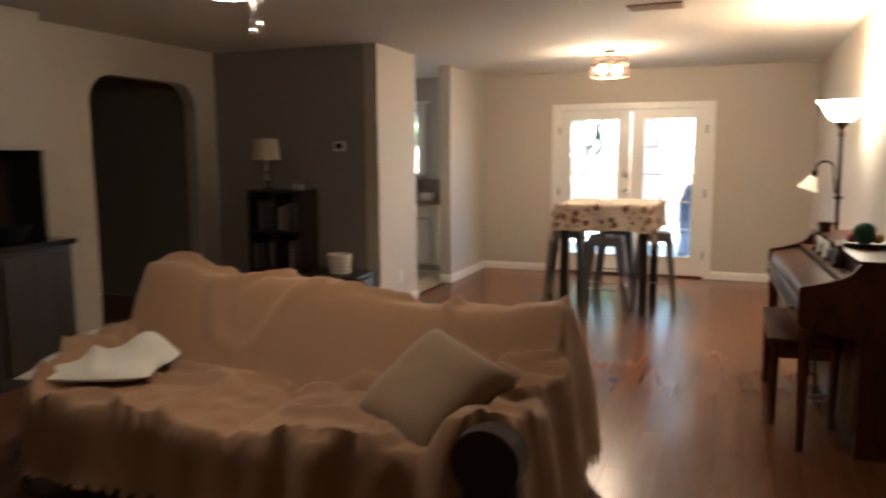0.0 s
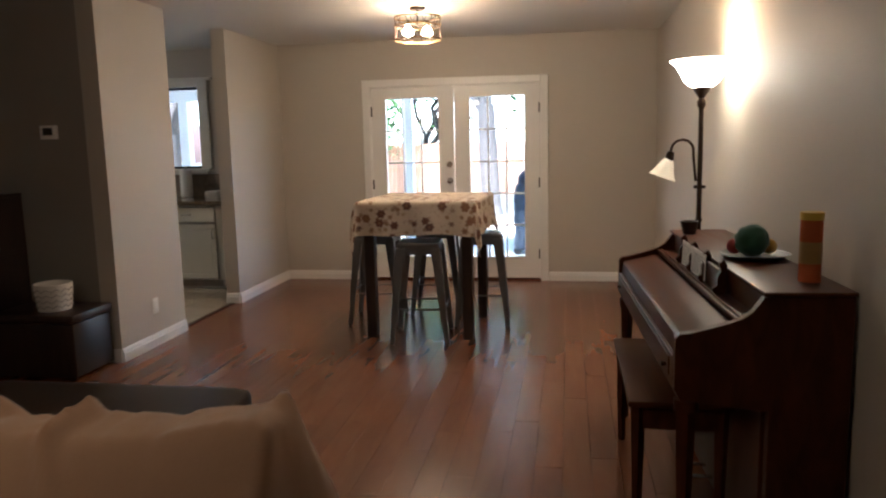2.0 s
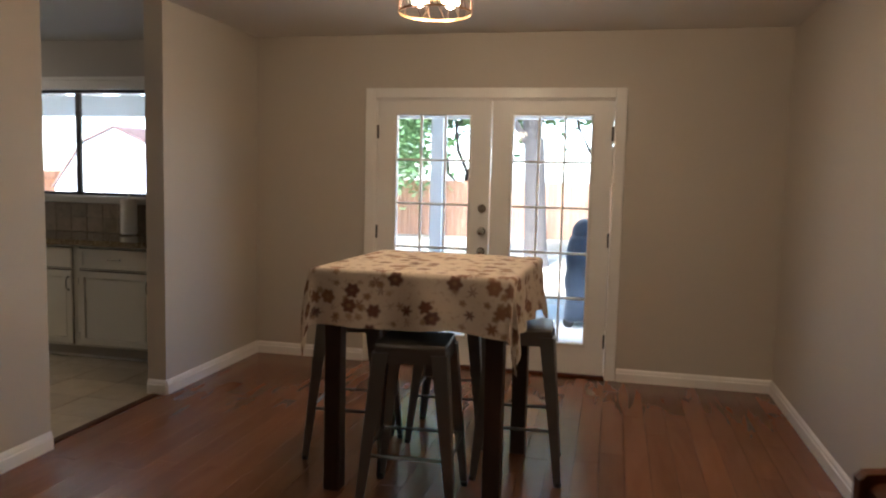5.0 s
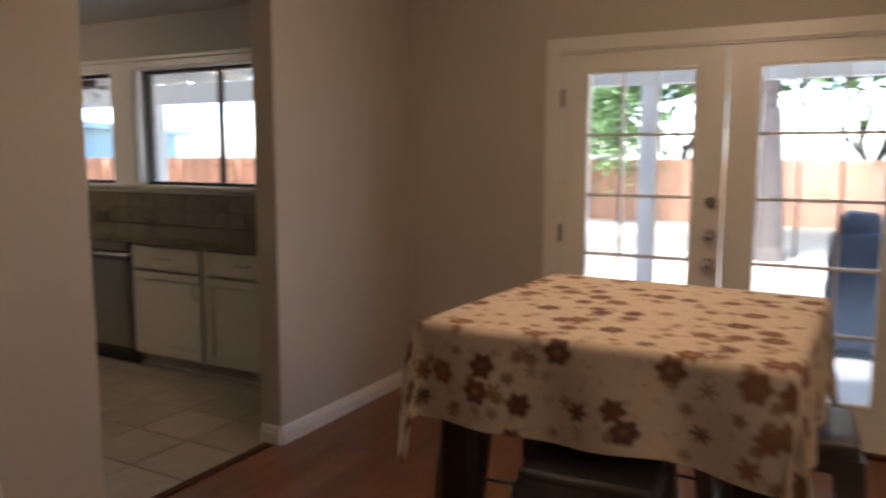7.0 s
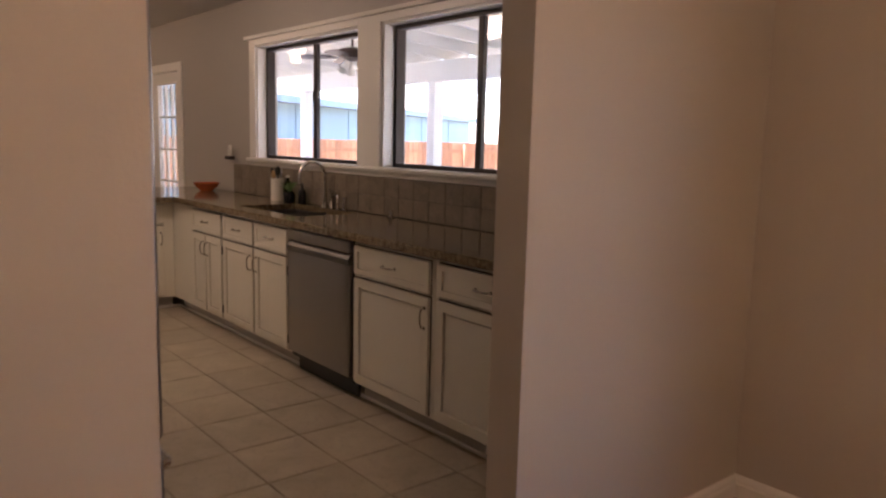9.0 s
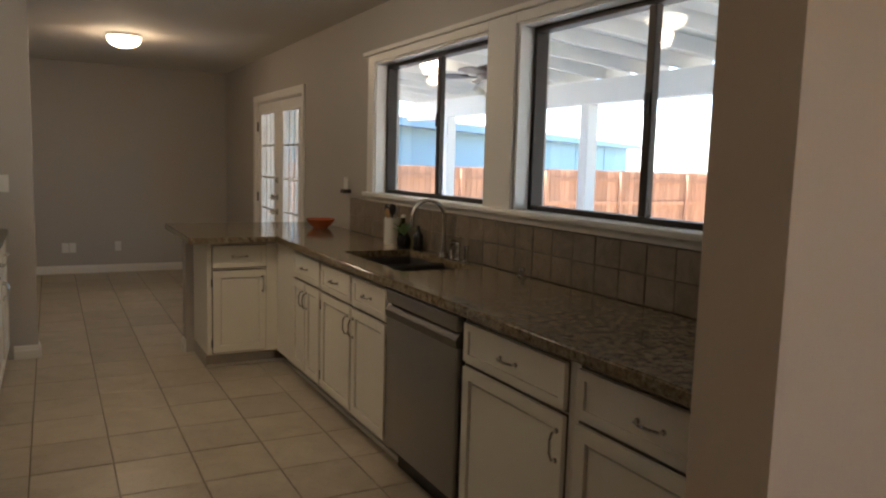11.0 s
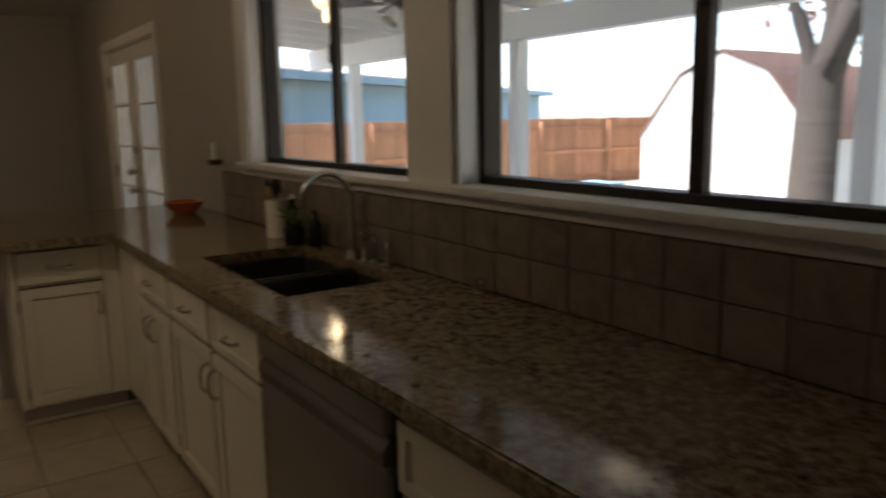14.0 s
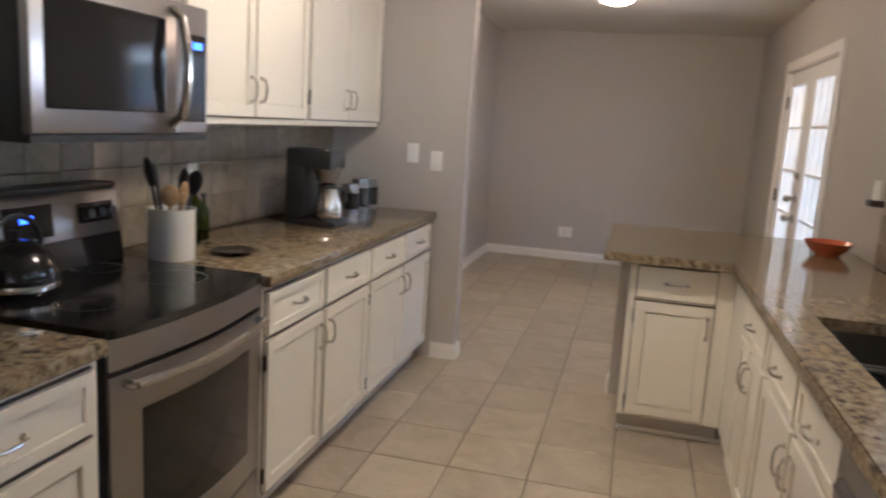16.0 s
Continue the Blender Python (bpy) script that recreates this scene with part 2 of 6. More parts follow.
M_SPLASH = stone_tile("tumbled_backsplash_tile", (0.15, 0.118, 0.085), (0.27, 0.222, 0.165), 0.42, 4.0)
M_SGROUT = paint("backsplash_grout", (0.15, 0.125, 0.095), 0.9, 0.12, 80, 0.3)
M_GRANITE = granite("granite")
M_STEEL = paint("brushed_steel", (0.34, 0.33, 0.325), 0.32, 0.06, 160, 0.06, 1.0)
M_CHROME = paint("brushed_nickel", (0.62, 0.60, 0.56), 0.2, 0.04, 60, 0.0, 1.0)
M_DSTEEL = paint("dark_sink_steel", (0.16, 0.155, 0.15), 0.35, 0.08, 120, 0.05, 0.8)
M_BRONZE = paint("bronze_aluminium", (0.035, 0.027, 0.022), 0.45, 0.15, 50, 0.05, 0.5)
M_OILBRONZE = paint("oil_rubbed_bronze", (0.045, 0.025, 0.016), 0.35, 0.2, 50, 0.05, 0.7)
M_BLACK = paint("black_enamel", (0.012, 0.012, 0.013), 0.12, 0.1, 50, 0.0)
M_BLACKP = paint("black_plastic", (0.02, 0.02, 0.02), 0.4, 0.1, 90, 0.1)
M_DWOOD = wood("espresso_wood", (0.014, 0.007, 0.005), (0.035, 0.018, 0.012), 0.4, (10, 10, 1), 2.0, 0.1)
M_PIANO = wood("piano_mahogany", (0.040, 0.011, 0.004), (0.095, 0.027, 0.009), 0.38, (9, 1, 3), 1.6, 0.0)
M_PIANO.node_tree.nodes["Principled BSDF"].inputs["Specular IOR Level"].default_value = 0.16
M_STOOL = paint("gunmetal_stool_paint", (0.20, 0.20, 0.205), 0.34, 0.12, 40, 0.08, 0.85)
M_CLOTH = printed_cloth("leaf_print_cotton")
M_COVER = fabric("tan_slipcover", (0.35, 0.20, 0.11))
M_PILLOW = fabric("taupe_pillow_fabric", (0.28, 0.185, 0.115), 240)
M_WHITEFAB = fabric("white_blanket", (0.72, 0.68, 0.62))
M_DARKFAB = fabric("dark_brown_upholstery", (0.035, 0.02, 0.014))
M_LEATHER = paint("dark_brown_leather", (0.022, 0.012, 0.009), 0.4, 0.2, 70, 0.3)
M_WHITE = paint("white_plastic", (0.75, 0.74, 0.70), 0.4, 0.03, 50, 0.03)
M_CERAMIC = paint("white_ceramic", (0.78, 0.76, 0.70), 0.15, 0.03, 30, 0.0, coat=0.5)
M_PAPER = paint("paper_towel_paper", (0.80, 0.78, 0.74), 0.9, 0.03, 150, 0.4)
M_GLASS = glass("window_glass")
M_BOTTLE = glass("bottle_glass", 0.05, (0.35, 0.42, 0.12))
M_BULB = glow("warm_bulb", (1.0, 0.74, 0.42), 14.0)
M_BOWLLIT = frosted("lit_frosted_glass", (1.0, 0.78, 0.48), 3.0)
M_SHADE = frosted("unlit_frosted_shade", (0.85, 0.80, 0.70), 0.0)
M_LSHADE = fabric("cream_lampshade", (0.60, 0.52, 0.42))
M_DISPLAY = glow("blue_display", (0.05, 0.12, 1.0), 0.35)
M_DARKGLASS = paint("smoked_oven_glass", (0.010, 0.010, 0.012), 0.06, 0.1, 50, 0.0)
M_PATIO = paint("white_patio_paint", (0.74, 0.74, 0.72), 0.6, 0.05, 30, 0.15)
M_CONCRETE = paint("patio_concrete", (0.55, 0.53, 0.48), 0.85, 0.12, 50, 0.4)
M_GROUND = paint("dry_leaf_litter_ground", (0.44, 0.38, 0.28), 0.95, 0.3, 18, 0.8, large=0.5)
M_FENCE = wood("cedar_fence_board", (0.29, 0.14, 0.075), (0.46, 0.25, 0.14), 0.75, (8, 8, 1), 1.5, 0.0, True, 0.4)
M_SIDING = paint("blue_grey_siding", (0.20, 0.33, 0.40), 0.7, 0.06, 30, 0.15)
M_ROOF = paint("asphalt_shingle", (0.12, 0.09, 0.085), 0.9, 0.2, 14, 0.6)
M_REDROOF = paint("red_brown_shed_roof", (0.15, 0.085, 0.065), 0.9, 0.15, 14, 0.5)
M_SHED = paint("white_shed_siding", (0.78, 0.78, 0.76), 0.6, 0.05, 20, 0.2)
M_BARK = paint("tree_bark", (0.085, 0.07, 0.057), 0.95, 0.3, 22, 0.9, large=4)
M_LEAF = leafy("green_leaves", (0.10, 0.18, 0.06), (0.21, 0.32, 0.13))
M_LEAFR = leafy("reddish_leaves", (0.20, 0.08, 0.06), (0.30, 0.20, 0.12))
M_GRILL = fabric("blue_black_grill_cover", (0.035, 0.05, 0.075), 150)


# ---- shaping ----
def box(bm, x0, x1, y0, y1, z0, z1, bev=0.0, seg=1):
    m = Matrix.Translation(((x0 + x1) / 2, (y0 + y1) / 2, (z0 + z1) / 2)) @ Matrix.Diagonal((x1 - x0, y1 - y0, z1 - z0, 1))
    vs = bmesh.ops.create_cube(bm, size=1, matrix=m)["verts"]
    if bev:
        es = list({e for v in vs for e in v.link_edges})
        bmesh.ops.bevel(bm, geom=es, offset=bev, segments=seg, affect="EDGES", profile=0.5)


def cyl(bm, p0, p1, r0, r1=None, seg=16, caps=True):
    p0, p1 = Vector(p0), Vector(p1)
    q = (p1 - p0).to_track_quat("Z", "Y").to_matrix().to_4x4()
    bmesh.ops.create_cone(bm, cap_ends=caps, segments=seg, radius1=r0, radius2=r0 if r1 is None else r1, depth=(p1 - p0).length,
                          matrix=Matrix.Translation((p0 + p1) / 2) @ q)


def lathe(bm, profile, at=(0, 0, 0), seg=24, wave=0.0, lobes=0, caps=True):
    """Turns a profile of (radius, height) about the upright axis; wave and lobes scallop the rim."""
    rings = []
    for r, z in profile:
        ring = []
        for k in range(seg):
            a = 2 * math.pi * k / seg
            rr = r * (1 + (wave * math.cos(lobes * a) if lobes else 0))
            ring.append(bm.verts.new((at[0] + rr * math.cos(a), at[1] + rr * math.sin(a), at[2] + z)))
        rings.append(ring)
    for a, b in zip(rings, rings[1:]):
        for k in range(seg):
            bm.faces.new((a[k], a[(k + 1) % seg], b[(k + 1) % seg], b[k]))
    if caps and profile[0][0] > 1e-4:
        bm.faces.new(list(reversed(rings[0])))
    if caps and profile[-1][0] > 1e-4:
        bm.faces.new(rings[-1])


def sweep(bm, pts, radii, seg=10):
    """A tapering limb through the points, with rings that follow its bends."""
    rings = []
    for k, (p, r) in enumerate(zip(pts, radii)):
        d = (pts[min(k + 1, len(pts) - 1)] - pts[max(k - 1, 0)]).normalized()
        q = d.to_track_quat("Z", "Y")
        rings.append([bm.verts.new(p + q @ Vector((math.cos(6.2832 * i / seg) * r, math.sin(6.2832 * i / seg) * r, 0))) for i in range(seg)])
    for a, b in zip(rings, rings[1:]):
        best = min(range(seg), key=lambda s: (b[s].co - a[0].co).length)
        for i in range(seg):
            bm.faces.new((a[i], a[(i + 1) % seg], b[(best + i + 1) % seg], b[(best + i) % seg]))
    bm.faces.new(rings[-1])


def tube(bm, pts, r, seg=10):
    for a, b in zip(pts, pts[1:]):
        cyl(bm, a, b, r, r, seg)
    for p in pts[1:-1]:
        bmesh.ops.create_uvsphere(bm, u_segments=seg, v_segments=6, radius=r, matrix=Matrix.Translation(p))


def arc(centre, r, a0, a1, n, axis="y"):
    """Points on an arc in the plane across the axis; angle 0 points along x (or y) and 90 up."""
    out = []
    for k in range(n + 1):
        a = radians(a0 + (a1 - a0) * k / n)
        c, s = r * math.cos(a), r * math.sin(a)
        out.append((centre[0] + c, centre[1], centre[2] + s) if axis == "y" else (centre[0], centre[1] + c, centre[2] + s))
    return out


def puff(bm, x0, x1, y0, y1, z0, z1, r, n=14, amp=0.0, freq=4.0):
    """A soft rounded block with slightly uneven faces."""
    lo, hi = Vector((x0 + r, y0 + r, z0 + r)), Vector((x1 - r, y1 - r, z1 - r))
    size = Vector((x1 - x0, y1 - y0, z1 - z0))
    ctr = Vector(((x0 + x1) / 2, (y0 + y1) / 2, (z0 + z1) / 2))
    made = {}

    def vert(i, j, k):
        key = (i, j, k)
        if key not in made:
            p = Vector((x0 + size.x * i / n, y0 + size.y * j / n, z0 + size.z * k / n))
            c = Vector([min(max(p[a], min(lo[a], ctr[a])), max(hi[a], ctr[a])) for a in range(3)])
            d = p - c
            q = c + d.normalized() * r if d.length > 1e-6 else p
            if amp:
                q = q + (q - ctr).normalized() * amp * noise.noise(q * freq)
            made[key] = bm.verts.new(q)
        return made[key]

    for a in range(n):
        for b in range(n):
            for e in (0, n):
                for f in (lambda u, v: (u, v, e), lambda u, v: (u, e, v), lambda u, v: (e, u, v)):
                    bm.faces.new([vert(*f(a, b)), vert(*f(a + 1, b)), vert(*f(a + 1, b + 1)), vert(*f(a, b + 1))])
    bmesh.ops.recalc_face_normals(bm, faces=bm.faces)


def prism(bm, outline, axis, a, b):
    """Extrudes an outline of (u, v) from a to b along the axis: x takes (y, z), y takes (x, z), z takes (x, y)."""
    put = {"x": lambda u, v, w: (w, u, v), "y": lambda u, v, w: (u, w, v), "z": lambda u, v, w: (u, v, w)}[axis]
    one = [bm.verts.new(put(u, v, a)) for u, v in outline]
    two = [bm.verts.new(put(u, v, b)) for u, v in outline]
    k = len(outline)
    made = [bm.faces.new(one), bm.faces.new(list(reversed(two)))]
    made += [bm.faces.new((one[i], two[i], two[(i + 1) % k], one[(i + 1) % k])) for i in range(k)]
    bmesh.ops.recalc_face_normals(bm, faces=made)


def mesh_of(name, bm, material, smooth=35):
    me = bpy.data.meshes.new(name)
    bm.to_mesh(me)
    bm.free()
    me.materials.append(material)
    if smooth:
        me.polygons.foreach_set("use_smooth", [True] * len(me.polygons))
        me.set_sharp_from_angle(angle=radians(smooth))
    return me


def part(name, bm, material, parent=None, label="", smooth=35):
    ob = new(name, mesh_of(name, bm, material, smooth))
    ob.parent = parent
    return tagged(ob, label)


def made(shape, *args, **kw):
    bm = bmesh.new()
    shape(bm, *args, **kw)
    return bm


def boxes(*rows, bev=0.0, seg=1):
    bm = bmesh.new()
    for r in rows:
        box(bm, *r, bev=bev, seg=seg)
    return bm


def thing(name, label, category, x=0, y=0, z=0, turn=0, group="", kind=""):
    ob = new(name)
    ob.empty_display_size = 0.1
    ob.matrix_basis = pose(x, y, z, 0, 0, turn)
    return tagged(ob, label, category, group, kind)


def structure(name, bm, material, label, category, smooth=30):
    return tagged(part(name, bm, material, None, label, smooth), label, category, "", "structure")


def cells(bm, u0, u1, v0, v1, holes, put):
    """Fills a rectangle with blocks, leaving out the holes."""
    us = sorted({u0, u1, *(h[0] for h in holes), *(h[1] for h in holes)})
    vs = sorted({v0, v1, *(h[2] for h in holes), *(h[3] for h in holes)})
    for a, b in zip(us, us[1:]):
        run = None
        for c, d in zip(vs, vs[1:]):
            hole = any(h[0] < (a + b) / 2 < h[1] and h[2] < (c + d) / 2 < h[3] for h in holes)
            if hole:
                if run:
                    put(a, b, *run)
                run = None
            else:
                run = (run[0], d) if run else (c, d)
        if run:
            put(a, b, *run)
    bmesh.ops.remove_doubles(bm, verts=bm.verts, dist=0.0002)


def wall_along_x(name, x0, x1, y0, y1, holes, material, label):
    bm = bmesh.new()
    cells(bm, x0, x1, -0.02, 2.5, holes, lambda a, b, c, d: box(bm, a, b, y0, y1, c, d))
    return structure(name, bm, material, label, "wall")


def wall_along_y(name, y0, y1, x0, x1, holes, material, label):
    bm = bmesh.new()
    cells(bm, y0, y1, -0.02, 2.5, holes, lambda a, b, c, d: box(bm, x0, x1, a, b, c, d))
    return structure(name, bm, material, label, "wall")


# ---- the house's shell ----
FD1, FD2 = (-1.27, 0.53), (-9.97, -8.25)
W1, W2 = (-6.55, -4.99), (-4.76, -3.17)
SILL, HEAD = 1.22, 2.12
wall_along_x("wall_north_dining", -2.24, 1.76, 9.10, 9.28, [(*FD1, -0.02, 2.04)], M_WALL, "warm greige painted wall behind the dining table")
wall_along_x("wall_north_kitchen", -11.70, -2.24, 9.10, 9.28, [(*FD2, -0.02, 2.04), (*W1, SILL, HEAD), (*W2, SILL, HEAD)], M_KWALL, "grey painted kitchen wall with two windows over the sink")
wall_along_y("wall_east", -3.0, 9.10, 1.66, 1.78, [], M_WALL, "long greige painted wall behind the piano")
bm = bmesh.new()
box(bm, -2.37, -2.24, 5.95, 6.825, -0.02, 2.5)
structure("wall_west_dining_south", bm, M_WALL, "short greige wall end beside the kitchen opening", "wall")
bm = bmesh.new()
box(bm, -2.37, -2.24, 7.84, 9.10, -0.02, 2.5)
structure("wall_west_dining_north", bm, M_WALL, "greige wall between dining room and kitchen counter", "wall")
wall_along_x("wall_living_north", -4.03, -2.37, 5.95, 6.02, [], M_LWALL, "dark taupe living room wall with a thermostat")
wall_along_x("wall_kitchen_south", -7.62, -2.37, 6.02, 6.10, [], M_KWALL, "grey kitchen wall behind the range")
wall_along_x("wall_breakfast_south", -11.70, -7.62, 6.22, 6.36, [], M_KWALL, "plain grey wall of the breakfast room")
bm = bmesh.new()
box(bm, -7.62, -7.50, 6.10, 6.97, -0.02, 2.5)
structure("wall_stub", bm, M_KWALL, "grey stub wall with two switch plates at the end of the counter", "wall")
wall_along_y("wall_breakfast_west", 6.36, 9.10, -11.70, -11.55, [], M_KWALL, "plain grey end wall of the breakfast room")
wall_along_x("wall_south", -5.8, 1.76, -3.14, -3.0, [], M_WALL, "plain wall behind the living room")

# west wall of the living room with its arched opening
AY0, AY1, AZ, AR = 4.38, 5.66, 2.17, 0.24
bm = bmesh.new()
cells(bm, -3.0, 5.95, -0.02, 2.5, [(AY0, AY1, -0.02, AZ)], lambda a, b, c, d: box(bm, -4.17, -4.03, a, b, c, d))
for side, corner in ((1, AY0), (-1, AY1)):
    pts = [(corner, AZ)] + [(corner + side * AR * (1 - math.cos(radians(a))), AZ - AR * (1 - math.sin(radians(a)))) for a in range(90, -1, -10)]
    prism(bm, pts, "x", -4.17, -4.03)
structure("wall_living_west", bm, M_WALL, "greige living room wall with a round-cornered archway", "wall")
# hallway walls: the dark taupe paints in their lack of light
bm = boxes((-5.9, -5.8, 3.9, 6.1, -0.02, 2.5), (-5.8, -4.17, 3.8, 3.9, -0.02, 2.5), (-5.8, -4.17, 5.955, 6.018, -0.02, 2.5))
structure("wall_hallway", bm, M_LWALL, "hallway walls behind the archway, their dimness put into dark paint", "wall")

bm = boxes((-11.8, 1.8, -3.2, 9.28, 2.5, 2.62), (-5.9, -4.1, 3.7, 6.2, 2.501, 2.6))
structure("ceiling", bm, M_CEIL, "off-white lightly textured ceiling", "ceiling")
floor_wood = structure("floor", boxes((-5.8, 1.66, -3.0, 5.95, -0.06, -0.006), (-2.305, 1.66, 5.95, 9.10, -0.06, -0.006)), M_SUB, "reddish brown laminate plank floor", "floor")
floor_tile = structure("floor_tiled", boxes((-11.55, -2.305, 6.10, 9.10, -0.06, -0.006)), M_GROUT, "beige ceramic tile kitchen floor", "floor")
structure("threshold_trim", boxes((-2.33, -2.28, 6.845, 7.82, -0.006, 0.006), bev=0.003), M_PIANO, "thin wooden strip between planks and tiles", "trim")


def skirting(name, p0, p1, normal, h=0.095):
    """A moulded board along a wall's foot from p0 to p1; normal points into the room."""
    bm = bmesh.new()
    d, nn = Vector((*p1, 0)) - Vector((*p0, 0)), Vector((*normal, 0))
    prof = [(0, 0), (0.016, 0), (0.016, h * 0.62), (0.011, h * 0.70), (0.011, h * 0.80), (0.005, h * 0.93), (0, h)]
    rows = []
    for k in (0, 1):
        rows.append([bm.verts.new(Vector((*p0, 0)) + d * k + nn * u + Vector((0, 0, v))) for u, v in prof])
    n = len(prof)
    fs = [bm.faces.new((rows[0][i], rows[0][(i + 1) % n], rows[1][(i + 1) % n], rows[1][i])) for i in range(n)]
    fs += [bm.faces.new(rows[0]), bm.faces.new(list(reversed(rows[1])))]
    bmesh.ops.recalc_face_normals(bm, faces=fs)
    return structure(name, bm, M_TRIM, "white moulded baseboard", "baseboard")


for p0, p1, nn in (((-2.24, 5.95), (-2.24, 6.825), (1, 0)), ((-2.24, 7.84), (-2.24, 9.10), (1, 0)), ((-2.24, 9.10), (-1.34, 9.10), (0, -1)),
                   ((0.60, 9.10), (1.66, 9.10), (0, -1)), ((1.66, -3.0), (1.66, 9.10), (-1, 0)), ((-4.03, 5.95), (-2.24, 5.95), (0, -1)),
                   ((-4.03, -3.0), (-4.03, 4.38), (1, 0)), ((-2.37, 7.84), (-2.24, 7.84), (0, -1)), ((-2.37, 6.825), (-2.24, 6.825), (0, 1)),
                   ((-11.55, 6.36), (-11.55, 9.10), (1, 0)), ((-11.55, 6.36), (-7.62, 6.36), (0, 1)), ((-7.50, 6.82), (-7.50, 6.97), (1, 0)),
                   ((-7.62, 6.97), (-7.50, 6.97), (0, 1)), ((-11.55, 9.10), (-10.04, 9.10), (0, -1)), ((-8.18, 9.10), (-7.42, 9.10), (0, -1))):
    skirting("baseboard", p0, p1, nn)


# ---- doors and windows ----
def french_door(x0, x1, label, curtain=False):
    """A pair of white glazed doors in a cased opening of the north wall."""
    ob = tagged(thing("door_1", label, "door", (x0 + x1) / 2, 9.10, 0), kind="structure")
    w = (x1 - x0) / 2
    bm = boxes((-w - 0.065, -w + 0.012, -0.018, 0.0, 0, 2.105), (w - 0.012, w + 0.065, -0.018, 0.0, 0, 2.105), (-w + 0.012, w - 0.012, -0.018, 0.0, 2.028, 2.105), bev=0.005)
    part("casing", bm, M_TRIM, ob)
    part("jamb", boxes((-w, -w + 0.02, 0.0, 0.175, 0, 2.04), (w - 0.02, w, 0.0, 0.175, 0, 2.04), (-w + 0.02, w - 0.02, 0.0, 0.175, 2.02, 2.04)), M_TRIM, ob)
    part("sill", boxes((-w, w, -0.01, 0.2, -0.02, 0.022), bev=0.006), M_PIANO, ob, "worn wooden door sill")
    for s in (-1, 1):
        a, b = (-w + 0.022, -0.004) if s < 0 else (0.004, w - 0.022)
        g0, g1 = (a + 0.155, b - 0.16) if s < 0 else (a + 0.16, b - 0.155)
        z0, z1 = 0.25, 1.905
        bm = bmesh.new()
        cells(bm, a, b, 0.024, 2.018, [(g0, g1, z0, z1)], lambda p, q, r, t: box(bm, p, q, 0.022, 0.066, r, t))
        leaf = part("door_leaf", bm, M_TRIM, ob, "white painted door leaf")
        bm = bmesh.new()
        for u0, u1, v0, v1 in ((g0 - 0.02, g1 + 0.02, z0 - 0.02, z0), (g0 - 0.02, g1 + 0.02, z1, z1 + 0.02), (g0 - 0.02, g0, z0, z1), (g1, g1 + 0.02, z0, z1)):
            box(bm, u0, u1, 0.010, 0.024, v0, v1, 0.004)
        part("glazing_bead", bm, M_TRIM, leaf)
        pw, ph = (g1 - g0) / 3, (z1 - z0) / 5
        for k in (1, 2):
            part("muntin", boxes((g0 + pw * k - 0.008, g0 + pw * k + 0.008, 0.024, 0.060, z0, z1), bev=0.003), M_TRIM, leaf)
        for k in range(1, 5):
            part("muntin", boxes((g0, g1, 0.022, 0.058, z0 + ph * k - 0.008, z0 + ph * k + 0.008), bev=0.003), M_TRIM, leaf)
        for i in range(3):
            for k in range(5):
                pane = part("pane", boxes((g0 + pw * i, g0 + pw * (i + 1), 0.040, 0.044, z0 + ph * k, z0 + ph * (k + 1))), M_GLASS, leaf, smooth=0)
                pane.visible_shadow = False
        hx = a if s < 0 else b
        for hz in (0.28, 1.02, 1.78):
            part("hinge", made(cyl, (hx - s * 0.004, 0.012, hz - 0.05), (hx - s * 0.004, 0.012, hz + 0.05), 0.009, seg=8), M_BRONZE, leaf)
    kx = -0.055
    for kz, r in ((1.22, 0.026), (1.05, 0.028), (0.90, 0.026)):
        bm = bmesh.new()
        cyl(bm, (kx, 0.022, kz), (kx, 0.012, kz), r + 0.006, seg=20)
        if kz < 1.1:
            cyl(bm, (kx, 0.012, kz), (kx, -0.02, kz), 0.011, seg=12)
            bmesh.ops.create_uvsphere(bm, u_segments=16, v_segments=10, radius=r, matrix=Matrix.Translation((kx, -0.035, kz)))
        else:
            cyl(bm, (kx, 0.012, kz), (kx, -0.004, kz), r * 0.8, r * 0.7, seg=18)
        part("knob", bm, M_CHROME, ob, "brushed nickel knob")
    return ob


french_door(*FD1, "closed white french doors with divided glass panes")
french_door(*FD2, "closed white french doors of the breakfast room").name = "door_2"


